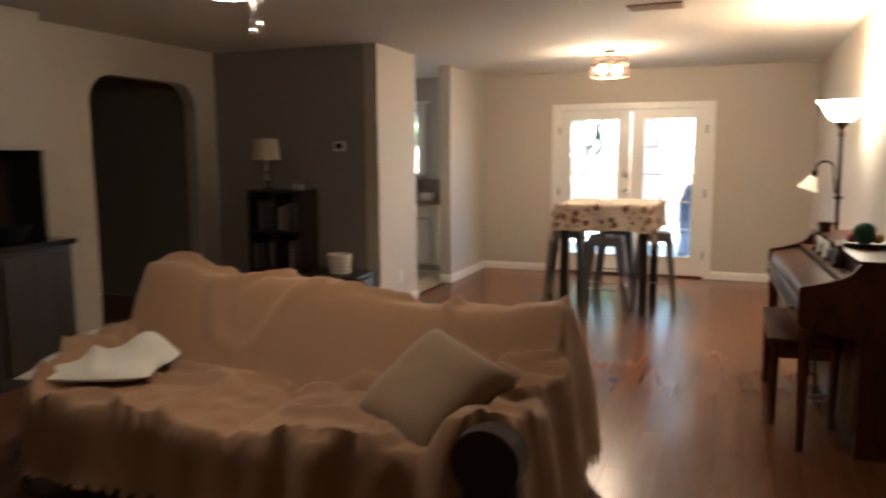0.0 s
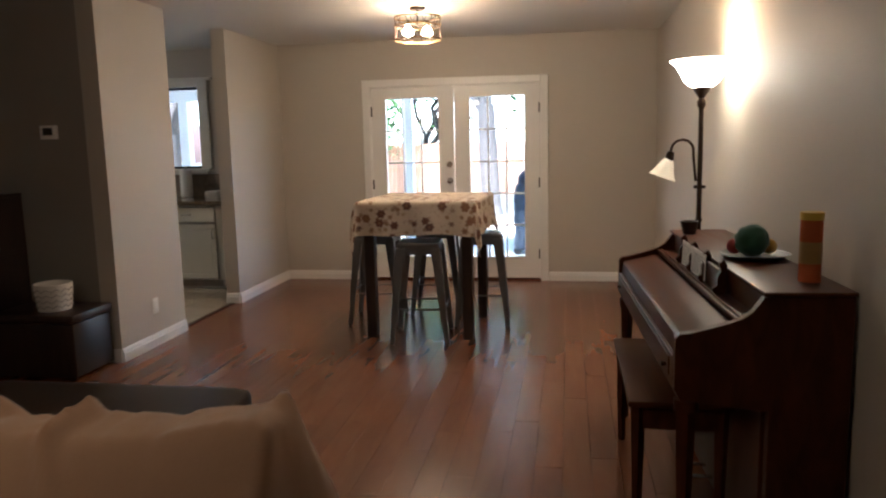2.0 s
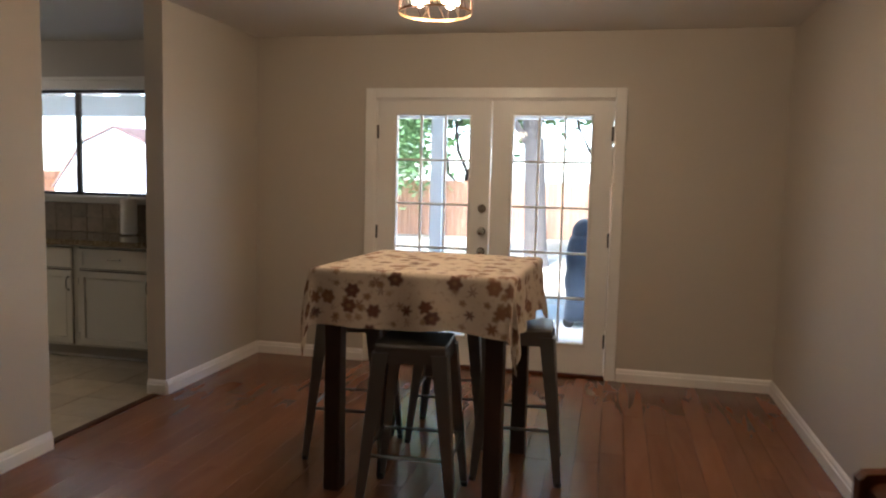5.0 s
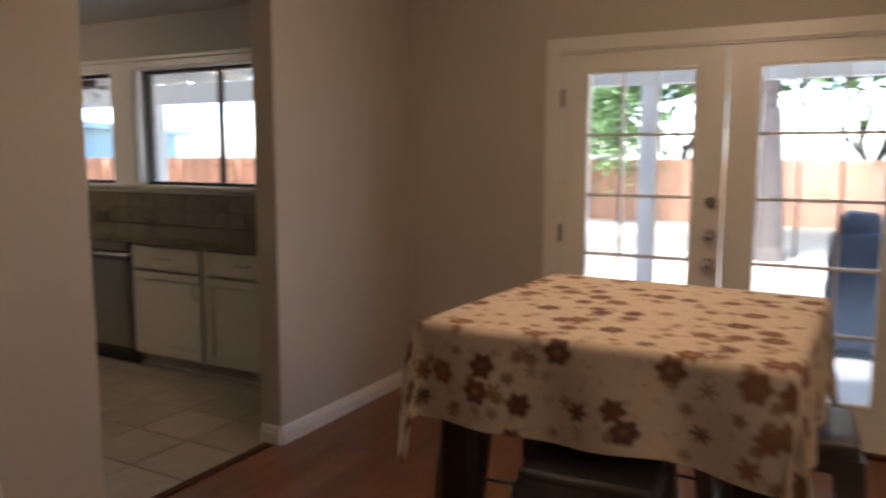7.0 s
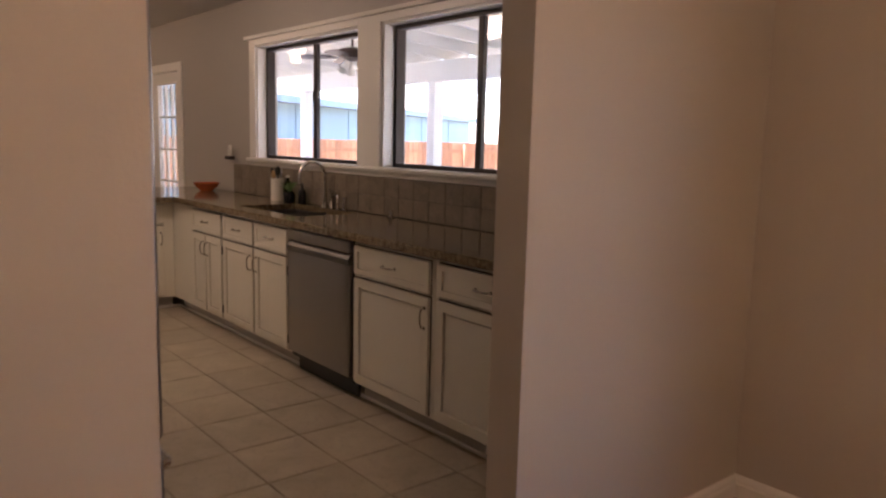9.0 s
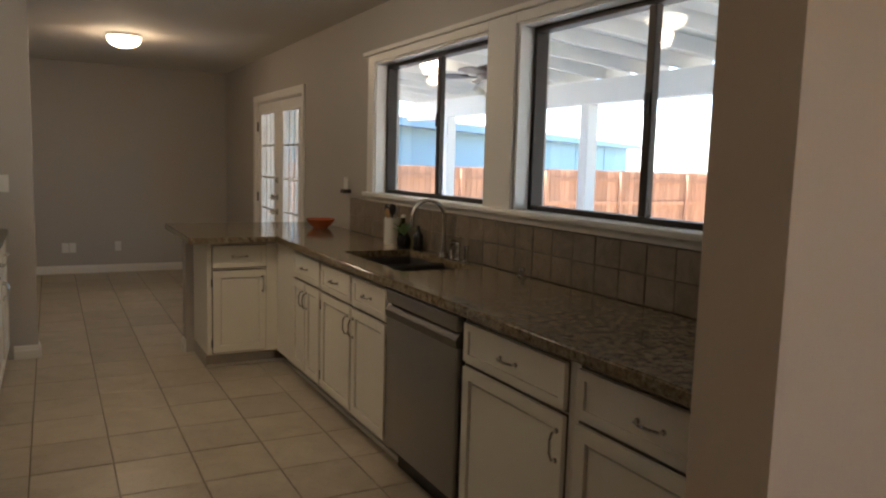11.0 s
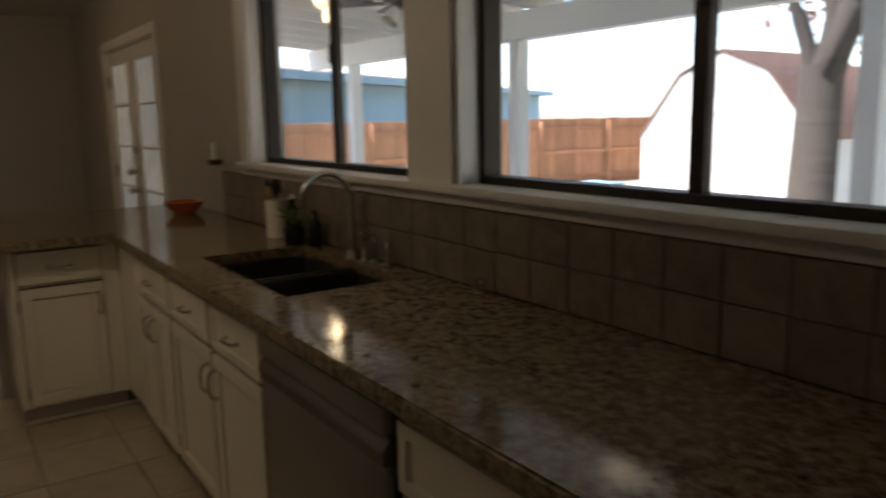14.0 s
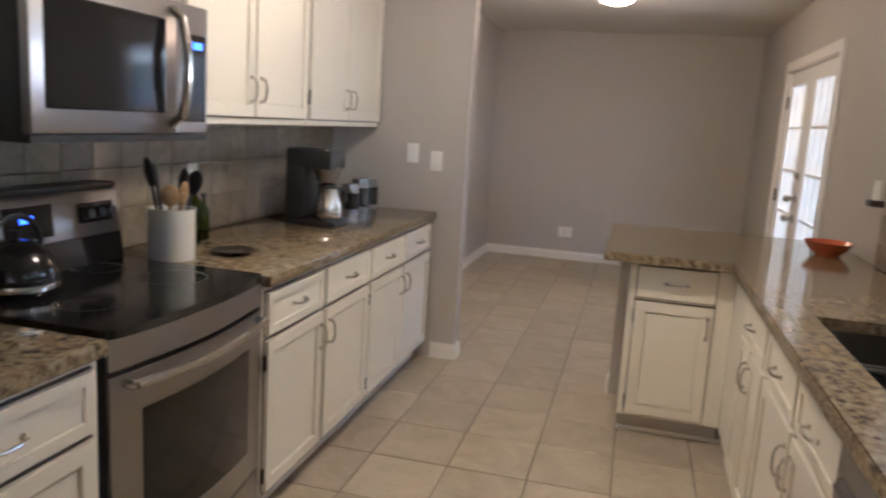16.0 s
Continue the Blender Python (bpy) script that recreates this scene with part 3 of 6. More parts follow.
def slider(name, x0, x1, xm, label):
    """A bronze sliding window in a white-lined recess."""
    ob = tagged(thing(name, label, "window", 0, 9.10, 0), kind="structure")
    part("window_lining", boxes((x0 - 0.001, x0 + 0.014, -0.002, 0.075, SILL, HEAD), (x1 - 0.014, x1 + 0.001, -0.002, 0.075, SILL, HEAD), (x0 + 0.014, x1 - 0.014, -0.002, 0.075, HEAD - 0.014, HEAD + 0.001)), M_TRIM, ob)
    f = 0.026
    part("window_frame", boxes((x0 + 0.014, x0 + 0.014 + f, 0.075, 0.145, SILL, HEAD - 0.014), (x1 - 0.014 - f, x1 - 0.014, 0.075, 0.145, SILL, HEAD - 0.014),
                               (x0 + 0.014 + f, x1 - 0.014 - f, 0.075, 0.145, SILL, SILL + f), (x0 + 0.014 + f, x1 - 0.014 - f, 0.075, 0.145, HEAD - 0.014 - f, HEAD - 0.014), bev=0.003), M_BRONZE, ob, "dark bronze aluminium frame")
    part("meeting_stile", boxes((xm - 0.022, xm + 0.022, 0.082, 0.118, SILL + f, HEAD - 0.014 - f), bev=0.003), M_BRONZE, ob)
    part("latch", boxes((xm - 0.012, xm + 0.012, 0.068, 0.083, 1.66, 1.74), bev=0.004), M_BRONZE, ob)
    for a, b, y in ((x0 + 0.014 + f, xm - 0.022, 0.128), (xm + 0.022, x1 - 0.014 - f, 0.098)):
        pane = part("pane", boxes((a, b, y, y + 0.004, SILL + f, HEAD - 0.014 - f)), M_GLASS, ob, smooth=0)
        pane.visible_shadow = False
    return ob


slider("window_1", *W1, -5.76, "sliding window with dark bronze frame over the sink")
slider("window_2", *W2, -3.945, "wide sliding window with dark bronze frame beside the paper towels")
structure("window_sill_board", boxes((-6.66, -3.10, 9.045, 9.175, 1.195, 1.222), (-6.64, -3.12, 9.075, 9.098, 1.16, 1.195), bev=0.005, seg=2), M_TRIM, "continuous white sill board below both windows", "window sill")
bm = boxes((-6.66, -6.55, 9.082, 9.099, SILL, 2.17), (-3.17, -3.06, 9.082, 9.099, SILL, 2.17), (-5.03, -4.77, 9.082, 9.099, SILL, 2.17),
           (-6.55, -5.03, 9.082, 9.099, 2.12, 2.17), (-4.77, -3.17, 9.082, 9.099, 2.12, 2.17), (-6.72, -3.0, 9.065, 9.099, 2.172, 2.2), bev=0.003)
structure("window_trim", bm, M_TRIM, "flat white casing round both kitchen windows", "trim")


# ---- kitchen cabinets ----
def pull(parent, p, along, out):
    """A bowed nickel pull with two feet; along is its long direction, out points away from the front."""
    p, a, o = Vector(p), Vector(along), Vector(out)
    bm = bmesh.new()
    pts = [p - a * 0.048, p - a * 0.044 + o * 0.018, p - a * 0.02 + o * 0.027, p + a * 0.02 + o * 0.027, p + a * 0.044 + o * 0.018, p + a * 0.048]
    tube(bm, pts, 0.0048, 8)
    for s in (-1, 1):
        cyl(bm, p + a * 0.048 * s, p + a * 0.048 * s + o * 0.004, 0.009, seg=10)
    return part("handle", bm, M_CHROME, parent, "brushed nickel bow handle")


def panel_front(parent, name, put, a0, a1, z0, z1, depth=0.019):
    """A shaker front: four rails round a set-back field, on a dark sheet that paints its shadow line. put turns
    (along, out, height) into a block.
    """
    r = 0.045 if z1 - z0 > 0.25 else 0.03
    bm = bmesh.new()
    cells(bm, a0, a1, z0, z1, [(a0 + r, a1 - r, z0 + r, z1 - r)], lambda u0, u1, v0, v1: box(bm, *put(u0, u1, depth, v0, v1)))
    ob = part(name, bm, M_CAB, parent)
    # dark sheet behind the front: the shadow line round its edge, put in as colour
    part("edge_gap", boxes(put(a0 - 0.006, a1 + 0.006, 0.003, z0 - 0.007, z1 + 0.007)), M_GAPSHADE, ob, "dark sheet painting the shadow line round the front")
    inset = 0.010 if z1 - z0 > 0.25 else -0.001
    part("panel", boxes(put(a0 + r + inset, a1 - r - inset, depth * 0.6, z0 + r + inset, z1 - r - inset), bev=0.002), M_CAB, ob)
    part("groove", boxes(put(a0 + r - 0.001, a1 - r + 0.001, depth * 0.25, z0 + r - 0.001, z1 - r + 0.001)), M_CAB, ob)
    return ob


def base_unit(label, a0, a1, front, face, back, drawers, doors, toe=0.10, top=0.872, full=0.872):
    """A base cabinet. face: '-y', '+y' or '+x', where its front looks; a0..a1 runs along the front."""
    sgn = -1 if face == "-y" else 1
    cat = "cabinet"
    ob = thing("base_cabinet", label, cat, group="kitchen base cabinets")
    if face in ("-y", "+y"):
        put = lambda u0, u1, d, v0, v1: (u0, u1, min(front, front + sgn * d), max(front, front + sgn * d), v0, v1)
        blk = lambda u0, u1, d0, d1, v0, v1: (u0, u1, min(front - sgn * d0, front - sgn * d1), max(front - sgn * d0, front - sgn * d1), v0, v1)
        at = lambda u, v, d=0.019: (u, front + sgn * d, v)
        al, out = (1, 0, 0), (0, sgn, 0)
    else:
        put = lambda u0, u1, d, v0, v1: (front, front + d, u0, u1, v0, v1)
        blk = lambda u0, u1, d0, d1, v0, v1: (front - d1, front - d0, u0, u1, v0, v1)
        at = lambda u, v, d=0.019: (front + d, u, v)
        al, out = (0, 1, 0), (1, 0, 0)
    depth = abs(front - back)
    part("body", boxes(blk(a0, a1, 0.001, depth, toe, full), bev=0.002), M_CAB, ob)
    if full < top:
        part("front_rail", boxes(blk(a0, a1, 0.001, 0.025, full, top)), M_CAB, ob)
    part("toe_kick", boxes(blk(a0, a1, 0.07, depth - 0.01, 0.0, toe)), M_KWALL, ob, "painted recessed toe kick")
    zd = 0.70
    for u0, u1 in drawers:
        d = panel_front(ob, "drawer", put, u0, u1, zd, 0.848)
        pull(d, at((u0 + u1) / 2, (zd + 0.848) / 2), al, out)
    for u0, u1, hs in doors:
        d = panel_front(ob, "door", put, u0, u1, toe + 0.02, (zd - 0.022) if drawers else 0.848)
        pull(d, at(u1 - 0.024 if hs > 0 else u0 + 0.024, zd - 0.12), (0, 0, 1), out)
        hu = u0 - 0.004 if hs > 0 else u1 + 0.004
        for hz in (0.18, 0.60):
            part("hinge", boxes(put(hu - 0.006, hu + 0.006, 0.012, hz - 0.028, hz + 0.028), bev=0.002), M_BRONZE, d, "dark bronze hinge")
    return ob


CF = 8.46
base_unit("cream painted base cabinet under the sink bowls", -5.755, -4.785, CF, "-y", 9.09, [(-5.735, -5.27), (-5.235, -4.805)], [(-5.735, -5.27, 1), (-5.235, -4.805, -1)], full=0.68)
base_unit("cream painted two-door base cabinet beside the sink", -6.36, -5.755, CF, "-y", 9.09, [(-6.31, -5.775)], [(-6.31, -6.055, 1), (-6.03, -5.775, -1)], full=0.68)
base_unit("cream painted base cabinet beside the dishwasher", -4.075, -3.40, CF, "-y", 9.09, [(-4.055, -3.43)], [(-4.055, -3.43, 1)])
base_unit("cream painted base cabinet near the doorway", -3.40, -2.373, CF, "-y", 9.09, [(-3.365, -2.75)], [(-3.365, -2.75, 1)])
base_unit("cream painted corner cabinet of the peninsula", 7.985, 8.46, -6.74, "+x", -7.28, [(8.02, 8.375)], [(8.02, 8.375, 1)])
corner = thing("corner_cabinet", "blank cream cabinet in the corner of the counters", "cabinet", group="kitchen base cabinets")
part("front_panel", boxes((-6.74, -6.363, 8.46, 8.48, 0.10, 0.872), bev=0.001), M_CAB, corner)
part("toe_kick", boxes((-6.74, -6.363, 8.53, 8.55, 0.0, 0.10)), M_KWALL, corner)
part("body", boxes((-7.28, -6.37, 8.48, 9.09, 0.10, 0.872)), M_CAB, corner)
half = structure("half_wall_peninsula", boxes((-7.42, -7.285, 7.93, 9.10, 0, 0.872)), M_KWALL, "low grey wall behind the peninsula cabinets", "wall")
skirting("baseboard", (-7.42, 7.93), (-7.285, 7.93), (0, -1))
structure("toe_trim", boxes((-6.809, -6.795, 7.99, 8.53, 0, 0.022), (-6.815, -2.37, 8.517, 8.532, 0, 0.02), (-7.46, -5.39, 6.711, 6.725, 0, 0.02), bev=0.005), M_TRIM, "thin white quarter-round along the toe kicks", "trim")
SF = 6.78
for a, b, h in ((-5.865, -5.375, -1), (-6.395, -5.875, 1), (-6.915, -6.405, -1), (-7.455, -6.925, 1)):
    base_unit("cream painted base cabinet beside the range", a, b, SF, "+y", 6.11, [(a + 0.015, b - 0.015)], [(a + 0.015, b - 0.015, h)])
base_unit("cream painted base cabinet between range and refrigerator", -4.57, -3.42, SF, "+y", 6.11, [(-4.54, -4.01), (-3.97, -3.45)], [(-4.54, -4.01, 1), (-3.97, -3.45, -1)])


def upper_unit(a0, a1, doors):
    ob = thing("wall_cabinet", "cream painted wall cabinet above the granite counter", "cabinet", group="kitchen wall cabinets")
    part("body", boxes((a0, a1, 6.11, 6.41, 1.40, 2.44), bev=0.002), M_CAB, ob)
    put = lambda u0, u1, d, v0, v1: (u0, u1, 6.41, 6.41 + d, v0, v1)
    for u0, u1, hs in doors:
        d = panel_front(ob, "door", put, u0, u1, 1.432, 2.42)
        pull(d, (u1 - 0.03 if hs > 0 else u0 + 0.03, 6.429, 1.54), (0, 0, 1), (0, 1, 0))
        hu = u0 - 0.005 if hs > 0 else u1 + 0.005
        part("hinge", boxes(put(hu - 0.006, hu + 0.006, 0.012, 1.50, 1.57), bev=0.002), M_BRONZE, d, "dark bronze hinge")


upper_unit(-6.46, -5.45, [(-5.935, -5.465, -1), (-6.44, -5.955, 1)])
upper_unit(-7.48, -6.47, [(-6.955, -6.49, -1), (-7.46, -6.975, 1)])

# worktops
SX0, SX1, SY0, SY1 = -5.73, -4.90, 8.57, 9.00
bm = bmesh.new()
cells(bm, -6.64, -2.373, 8.425, 9.098, [(SX0, SX1, SY0, SY1)], lambda a, b, c, d: box(bm, a, b, c, d, 0.874, 0.914))
box(bm, -7.78, -6.64, 7.86, 9.098, 0.874, 0.914)
bmesh.ops.remove_doubles(bm, verts=bm.verts, dist=0.0005)
worktop = tagged(part("worktop", bm, M_GRANITE), "speckled brown granite worktop with a peninsula", "worktop")
part("edge", boxes((-6.64, -2.373, 8.419, 8.426, 0.872, 0.910), (-6.641, -6.634, 7.862, 8.419, 0.872, 0.910), (-7.78, -6.64, 7.853, 7.861, 0.872, 0.910), bev=0.003), M_GRANITE, worktop, "rounded granite edge")
for a, b in ((-7.498, -5.372), (-4.575, -3.40)):
    w = tagged(part("worktop", boxes((a, b, 6.102, 6.812, 0.874, 0.914), bev=0.006, seg=2), M_GRANITE), "speckled brown granite worktop beside the range", "worktop")

# sink and tap
sink = thing("sink", "dark steel double-bowl undermount sink", "sink", (SX0 + SX1) / 2, (SY0 + SY1) / 2, 0.70)
hx, hy = (SX1 - SX0) / 2, (SY1 - SY0) / 2
for u0, u1 in ((-hx - 0.004, 0.015), (0.03, hx + 0.004)):
    bm = bmesh.new()
    v0, v1, zz0, zz1 = -hy - 0.004, hy + 0.004, 0.0, 0.19
    for r in ((u0, u1, v0, v1, zz0 - 0.006, zz0), (u0 - 0.006, u0, v0, v1, zz0, zz1), (u1, u1 + 0.006, v0, v1, zz0, zz1), (u0, u1, v0 - 0.006, v0, zz0, zz1), (u0, u1, v1, v1 + 0.006, zz0, zz1)):
        box(bm, *r)
    bowl = part("bowl", bm, M_DSTEEL, sink)
    part("drain", made(cyl, ((u0 + u1) / 2, 0, 0.0), ((u0 + u1) / 2, 0, 0.006), 0.042, seg=20), M_CHROME, bowl)
part("rim", boxes((0.008, 0.037, -hy, hy, 0.165, 0.185), bev=0.006, seg=2), M_DSTEEL, sink)
tap = thing("faucet", "brushed nickel gooseneck faucet behind the sink", "faucet", -5.36, 9.035, 0.914)
bm = bmesh.new()
cyl(bm, (0, 0, 0), (0, 0, 0.03), 0.028, 0.022, 18)
cyl(bm, (0, 0, 0.03), (0, 0, 0.10), 0.016, 0.014, 14)
part("base", bm, M_CHROME, tap)
part("spout", made(tube, [(0, 0, 0.09), (0, 0, 0.22)] + [(0, y, z) for _, y, z in arc((0, -0.10, 0.22), 0.10, 0, 172, 12, "x")] + [(0, -0.20, 0.17)], 0.0115, 12), M_CHROME, tap)
bm = bmesh.new()
cyl(bm, (0.09, 0, 0), (0.09, 0, 0.05), 0.02, 0.014, 14)
tube(bm, [(0.09, 0, 0.05), (0.09, 0, 0.075), (0.14, -0.01, 0.095)], 0.007)
part("lever", bm, M_CHROME, tap)
for x, h, lab in ((-5.20, 0.10, "nickel soap dispenser"), (-5.11, 0.09, "nickel sprayer"), (-4.57, 0.045, "nickel air-gap cap")):
    bm = bmesh.new()
    lathe(bm, [(0.024, 0), (0.024, 0.006), (0.013, 0.014), (0.012, h * 0.7), (0.016, h * 0.75), (0.014, h)], seg=16)
    if h > 0.095:
        tube(bm, [(0, 0, h), (0, -0.05, h + 0.012)], 0.005, 8)
    ob = tagged(part("sink_fitting", bm, M_CHROME), lab + " on the granite behind the sink", "sink fitting")
    ob.location = (x, 9.04, 0.914)

# dishwasher
dw = thing("dishwasher", "stainless steel dishwasher with a recessed handle", "dishwasher", -4.43, CF, 0)
part("body", boxes((-0.34, 0.34, 0.004, 0.62, 0.09, 0.868)), M_BLACKP, dw)
part("door", boxes((-0.338, 0.338, -0.028, 0.0, 0.125, 0.735), bev=0.006, seg=2), M_STEEL, dw)
part("control_panel", boxes((-0.338, 0.338, -0.030, 0.0, 0.80, 0.862), bev=0.005, seg=2), M_STEEL, dw)
bm = bmesh.new()
prism(bm, [(-0.03, 0.735), (-0.034, 0.765), (-0.020, 0.785), (-0.004, 0.80), (0.0, 0.80), (0.0, 0.735)], "x", -0.338, 0.338)
part("handle_recess", bm, M_DSTEEL, dw, "scooped steel handle lip")
part("toe_panel", boxes((-0.33, 0.33, 0.045, 0.06, 0.0, 0.12)), M_BLACKP, dw)


# ---- range, microwave, refrigerator ----
rng = thing("range", "stainless steel electric range with a black glass cooktop", "stove", -4.985, 6.11, 0)
part("body", boxes((-0.378, 0.378, 0.0, 0.66, 0.06, 0.895)), M_BLACKP, rng)
bm = bmesh.new()
top = [(-0.384, 0.0), (0.384, 0.0), (0.384, 0.66)] + [(0.384 * math.cos(radians(a)), 0.66 + 0.05 * math.sin(radians(a))) for a in range(12, 169, 12)] + [(-0.384, 0.66)]
prism(bm, top, "z", 0.897, 0.921)
cook = part("cooktop", bm, M_BLACK, rng, "glossy black ceramic cooktop")
for x, y, r in ((-0.19, 0.18, 0.08), (0.19, 0.18, 0.095), (-0.19, 0.46, 0.105), (0.19, 0.46, 0.08)):
    bm = bmesh.new()
    lathe(bm, [(r - 0.003, 0.9215), (r, 0.9222), (r + 0.003, 0.9215)], (x, y, 0), 32, caps=False)
    part("burner_ring", bm, M_STEEL, cook)


def curved_front(bm, z0, z1, out, thick, w=0.374, bow=0.035):
    pts = [(-w + 2 * w * k / 14, out + bow * math.cos(math.pi / 2 * (-w + 2 * w * k / 14) / 0.374)) for k in range(15)]
    prism(bm, pts + [(w, out - thick), (-w, out - thick)], "z", z0, z1)


oven = part("oven_door", made(curved_front, 0.235, 0.80, 0.672, 0.03), M_STEEL, rng, "stainless oven door")
part("oven_window", made(curved_front, 0.33, 0.69, 0.6745, 0.02, 0.27), M_DARKGLASS, oven, "smoked oven glass")
part("front_rail", made(curved_front, 0.815, 0.895, 0.672, 0.03), M_STEEL, rng)
part("storage_drawer", made(curved_front, 0.075, 0.222, 0.672, 0.03), M_STEEL, rng)
bm = bmesh.new()
tube(bm, [(-0.33 + 0.66 * k / 12, 0.715 + 0.035 * math.sin(math.pi * k / 12), 0.775) for k in range(13)], 0.013, 10)
for x in (-0.33, 0.33):
    cyl(bm, (x, 0.672, 0.775), (x, 0.72, 0.775), 0.012, seg=10)
part("oven_handle", bm, M_CHROME, oven)
bm = bmesh.new()
prism(bm, [(0.0, 1.015), (0.112, 1.015), (0.10, 1.15), (0.085, 1.168), (0.0, 1.168)], "x", -0.384, 0.384)
guard = part("backguard", bm, M_STEEL, rng, "steel control panel")
part("lower_guard", made(prism, [(0.0, 0.921), (0.13, 0.921), (0.116, 1.014), (0.0, 1.014)], "x", -0.382, 0.382), M_BLACK, guard, "glossy black lower panel")
part("top_cap", boxes((-0.386, 0.386, -0.002, 0.098, 1.168, 1.186), bev=0.006, seg=2), M_BLACKP, guard)
part("display_panel", made(prism, [(0.108, 1.035), (0.1125, 1.035), (0.104, 1.135), (0.100, 1.135)], "x", -0.08, 0.11), M_BLACK, guard)
part("clock", made(prism, [(0.1085, 1.085), (0.1098, 1.085), (0.1078, 1.107), (0.1065, 1.107)], "x", 0.0, 0.05), M_DISPLAY, guard, "lit blue clock digits")
part("knob_strip", made(prism, [(0.108, 1.06), (0.1125, 1.06), (0.106, 1.125), (0.102, 1.125)], "x", -0.35, -0.19), M_BLACK, guard)
for x in (-0.32, -0.27, -0.22, 0.24, 0.31):
    bm = bmesh.new()
    cyl(bm, (x, 0.104, 1.09), (x, 0.138, 1.095), 0.022, 0.018, 16)
    part("knob", bm, M_BLACKP, guard)

mw = thing("microwave", "stainless over-the-range microwave with a dark window", "microwave", -5.02, 6.157, 1.35)
part("body", boxes((-0.38, 0.38, -0.04, 0.36, 0.0, 0.43)), M_BLACKP, mw)
door = part("door", boxes((-0.205, 0.38, 0.36, 0.392, 0.022, 0.425), bev=0.006, seg=2), M_STEEL, mw)
part("window", boxes((-0.148, 0.335, 0.389, 0.395, 0.085, 0.365), bev=0.004), M_DARKGLASS, door, "smoked glass window")
part("control_panel", boxes((-0.38, -0.21, 0.36, 0.390, 0.022, 0.425), bev=0.005), M_STEEL, mw)
part("keypad", boxes((-0.365, -0.235, 0.388, 0.393, 0.06, 0.335), bev=0.003), M_BLACK, mw)
part("clock", boxes((-0.34, -0.29, 0.392, 0.395, 0.29, 0.312)), M_DISPLAY, mw, "lit blue clock digits")
bm = bmesh.new()
tube(bm, [(-0.178, 0.392, 0.05), (-0.178, 0.428, 0.08)] + [(-0.178, 0.43 + 0.02 * math.sin(math.pi * k / 8), 0.08 + 0.29 * k / 8) for k in range(9)] + [(-0.178, 0.392, 0.40)], 0.014, 10)
part("handle", bm, M_CHROME, door)
bm = boxes((-0.38, 0.38, 0.355, 0.388, 0.0, 0.02))
part("bottom_vent", bm, M_BLACKP, mw)

fr = thing("refrigerator", "tall stainless two-door refrigerator with bowed handles beside the doorway", "refrigerator", -2.86, 6.155, 0)
part("body", boxes((-0.455, 0.455, 0.0, 0.655, 0.02, 1.77), bev=0.005), M_BLACKP, fr)
for s_ in (-1, 1):
    d = part("door", boxes((min(s_ * 0.003, s_ * 0.455), max(s_ * 0.003, s_ * 0.455), 0.665, 0.735, 0.72, 1.775), bev=0.014, seg=3), M_STEEL, fr)
    bm = bmesh.new()
    hx_ = s_ * 0.05
    tube(bm, [(hx_, 0.735, 0.90), (hx_, 0.758, 0.915)] + [(hx_, 0.758 + 0.048 * math.sin(math.pi * k / 14), 0.92 + 0.76 * k / 14) for k in range(15)] + [(hx_, 0.735, 1.70)], 0.016, 12)
    part("handle", bm, M_DSTEEL, d, "bowed steel handle")
d = part("freezer_drawer", boxes((-0.455, 0.455, 0.665, 0.735, 0.08, 0.70), bev=0.014, seg=3), M_STEEL, fr)
bm = bmesh.new()
tube(bm, [(-0.36, 0.735, 0.62), (-0.34, 0.775, 0.62), (0.34, 0.775, 0.62), (0.36, 0.735, 0.62)], 0.014)
part("handle", bm, M_CHROME, d)

# ---- things on the worktops ----
towel = thing("paper_towel_holder", "white paper towel roll on a nickel stand", "paper towels", -3.32, 8.985, 0.914)
bm = bmesh.new()
lathe(bm, [(0.082, 0), (0.082, 0.008), (0.07, 0.014), (0.0, 0.015)])
cyl(bm, (0, 0, 0.012), (0, 0, 0.325), 0.005, seg=10)
bmesh.ops.create_uvsphere(bm, u_segments=10, v_segments=8, radius=0.009, matrix=Matrix.Translation((0, 0, 0.33)))
part("stand", bm, M_CHROME, towel)
bm = bmesh.new()
lathe(bm, [(0.022, 0.016), (0.062, 0.016), (0.064, 0.022), (0.064, 0.288), (0.062, 0.294), (0.022, 0.294), (0.021, 0.16)], seg=32)
part("roll", bm, M_PAPER, towel)


def crock(label, x, y, r, h, tools):
    ob = thing("utensil_crock", label, "utensil holder", x, y, 0.914)
    bm = bmesh.new()
    lathe(bm, [(0.0, 0.0), (r * 0.96, 0.0), (r, 0.01), (r, h - 0.01), (r * 1.04, h), (r * 0.92, h), (r * 0.92, 0.02), (0.0, 0.02)], seg=28)
    part("crock", bm, M_CERAMIC, ob)
    for k, (dx, dy, tall, wide, m) in enumerate(tools):
        bm = bmesh.new()
        p0, p1 = Vector((dx * 0.25, dy * 0.25, 0.025)), Vector((dx, dy, tall))
        cyl(bm, p0, p0.lerp(p1, 0.72), 0.006, seg=8)
        q = (p1 - p0).to_track_quat("Z", "Y").to_matrix().to_4x4()
        mm = Matrix.Translation(p0.lerp(p1, 0.86)) @ q @ Matrix.Diagonal((wide, 0.010, (p1 - p0).length * 0.16, 1))
        bmesh.ops.create_uvsphere(bm, u_segments=12, v_segments=8, radius=1, matrix=mm)
        part("utensil", bm, m, ob, "dark cooking utensil" if m is not M_PILLOW else "wooden spoon")
    return ob


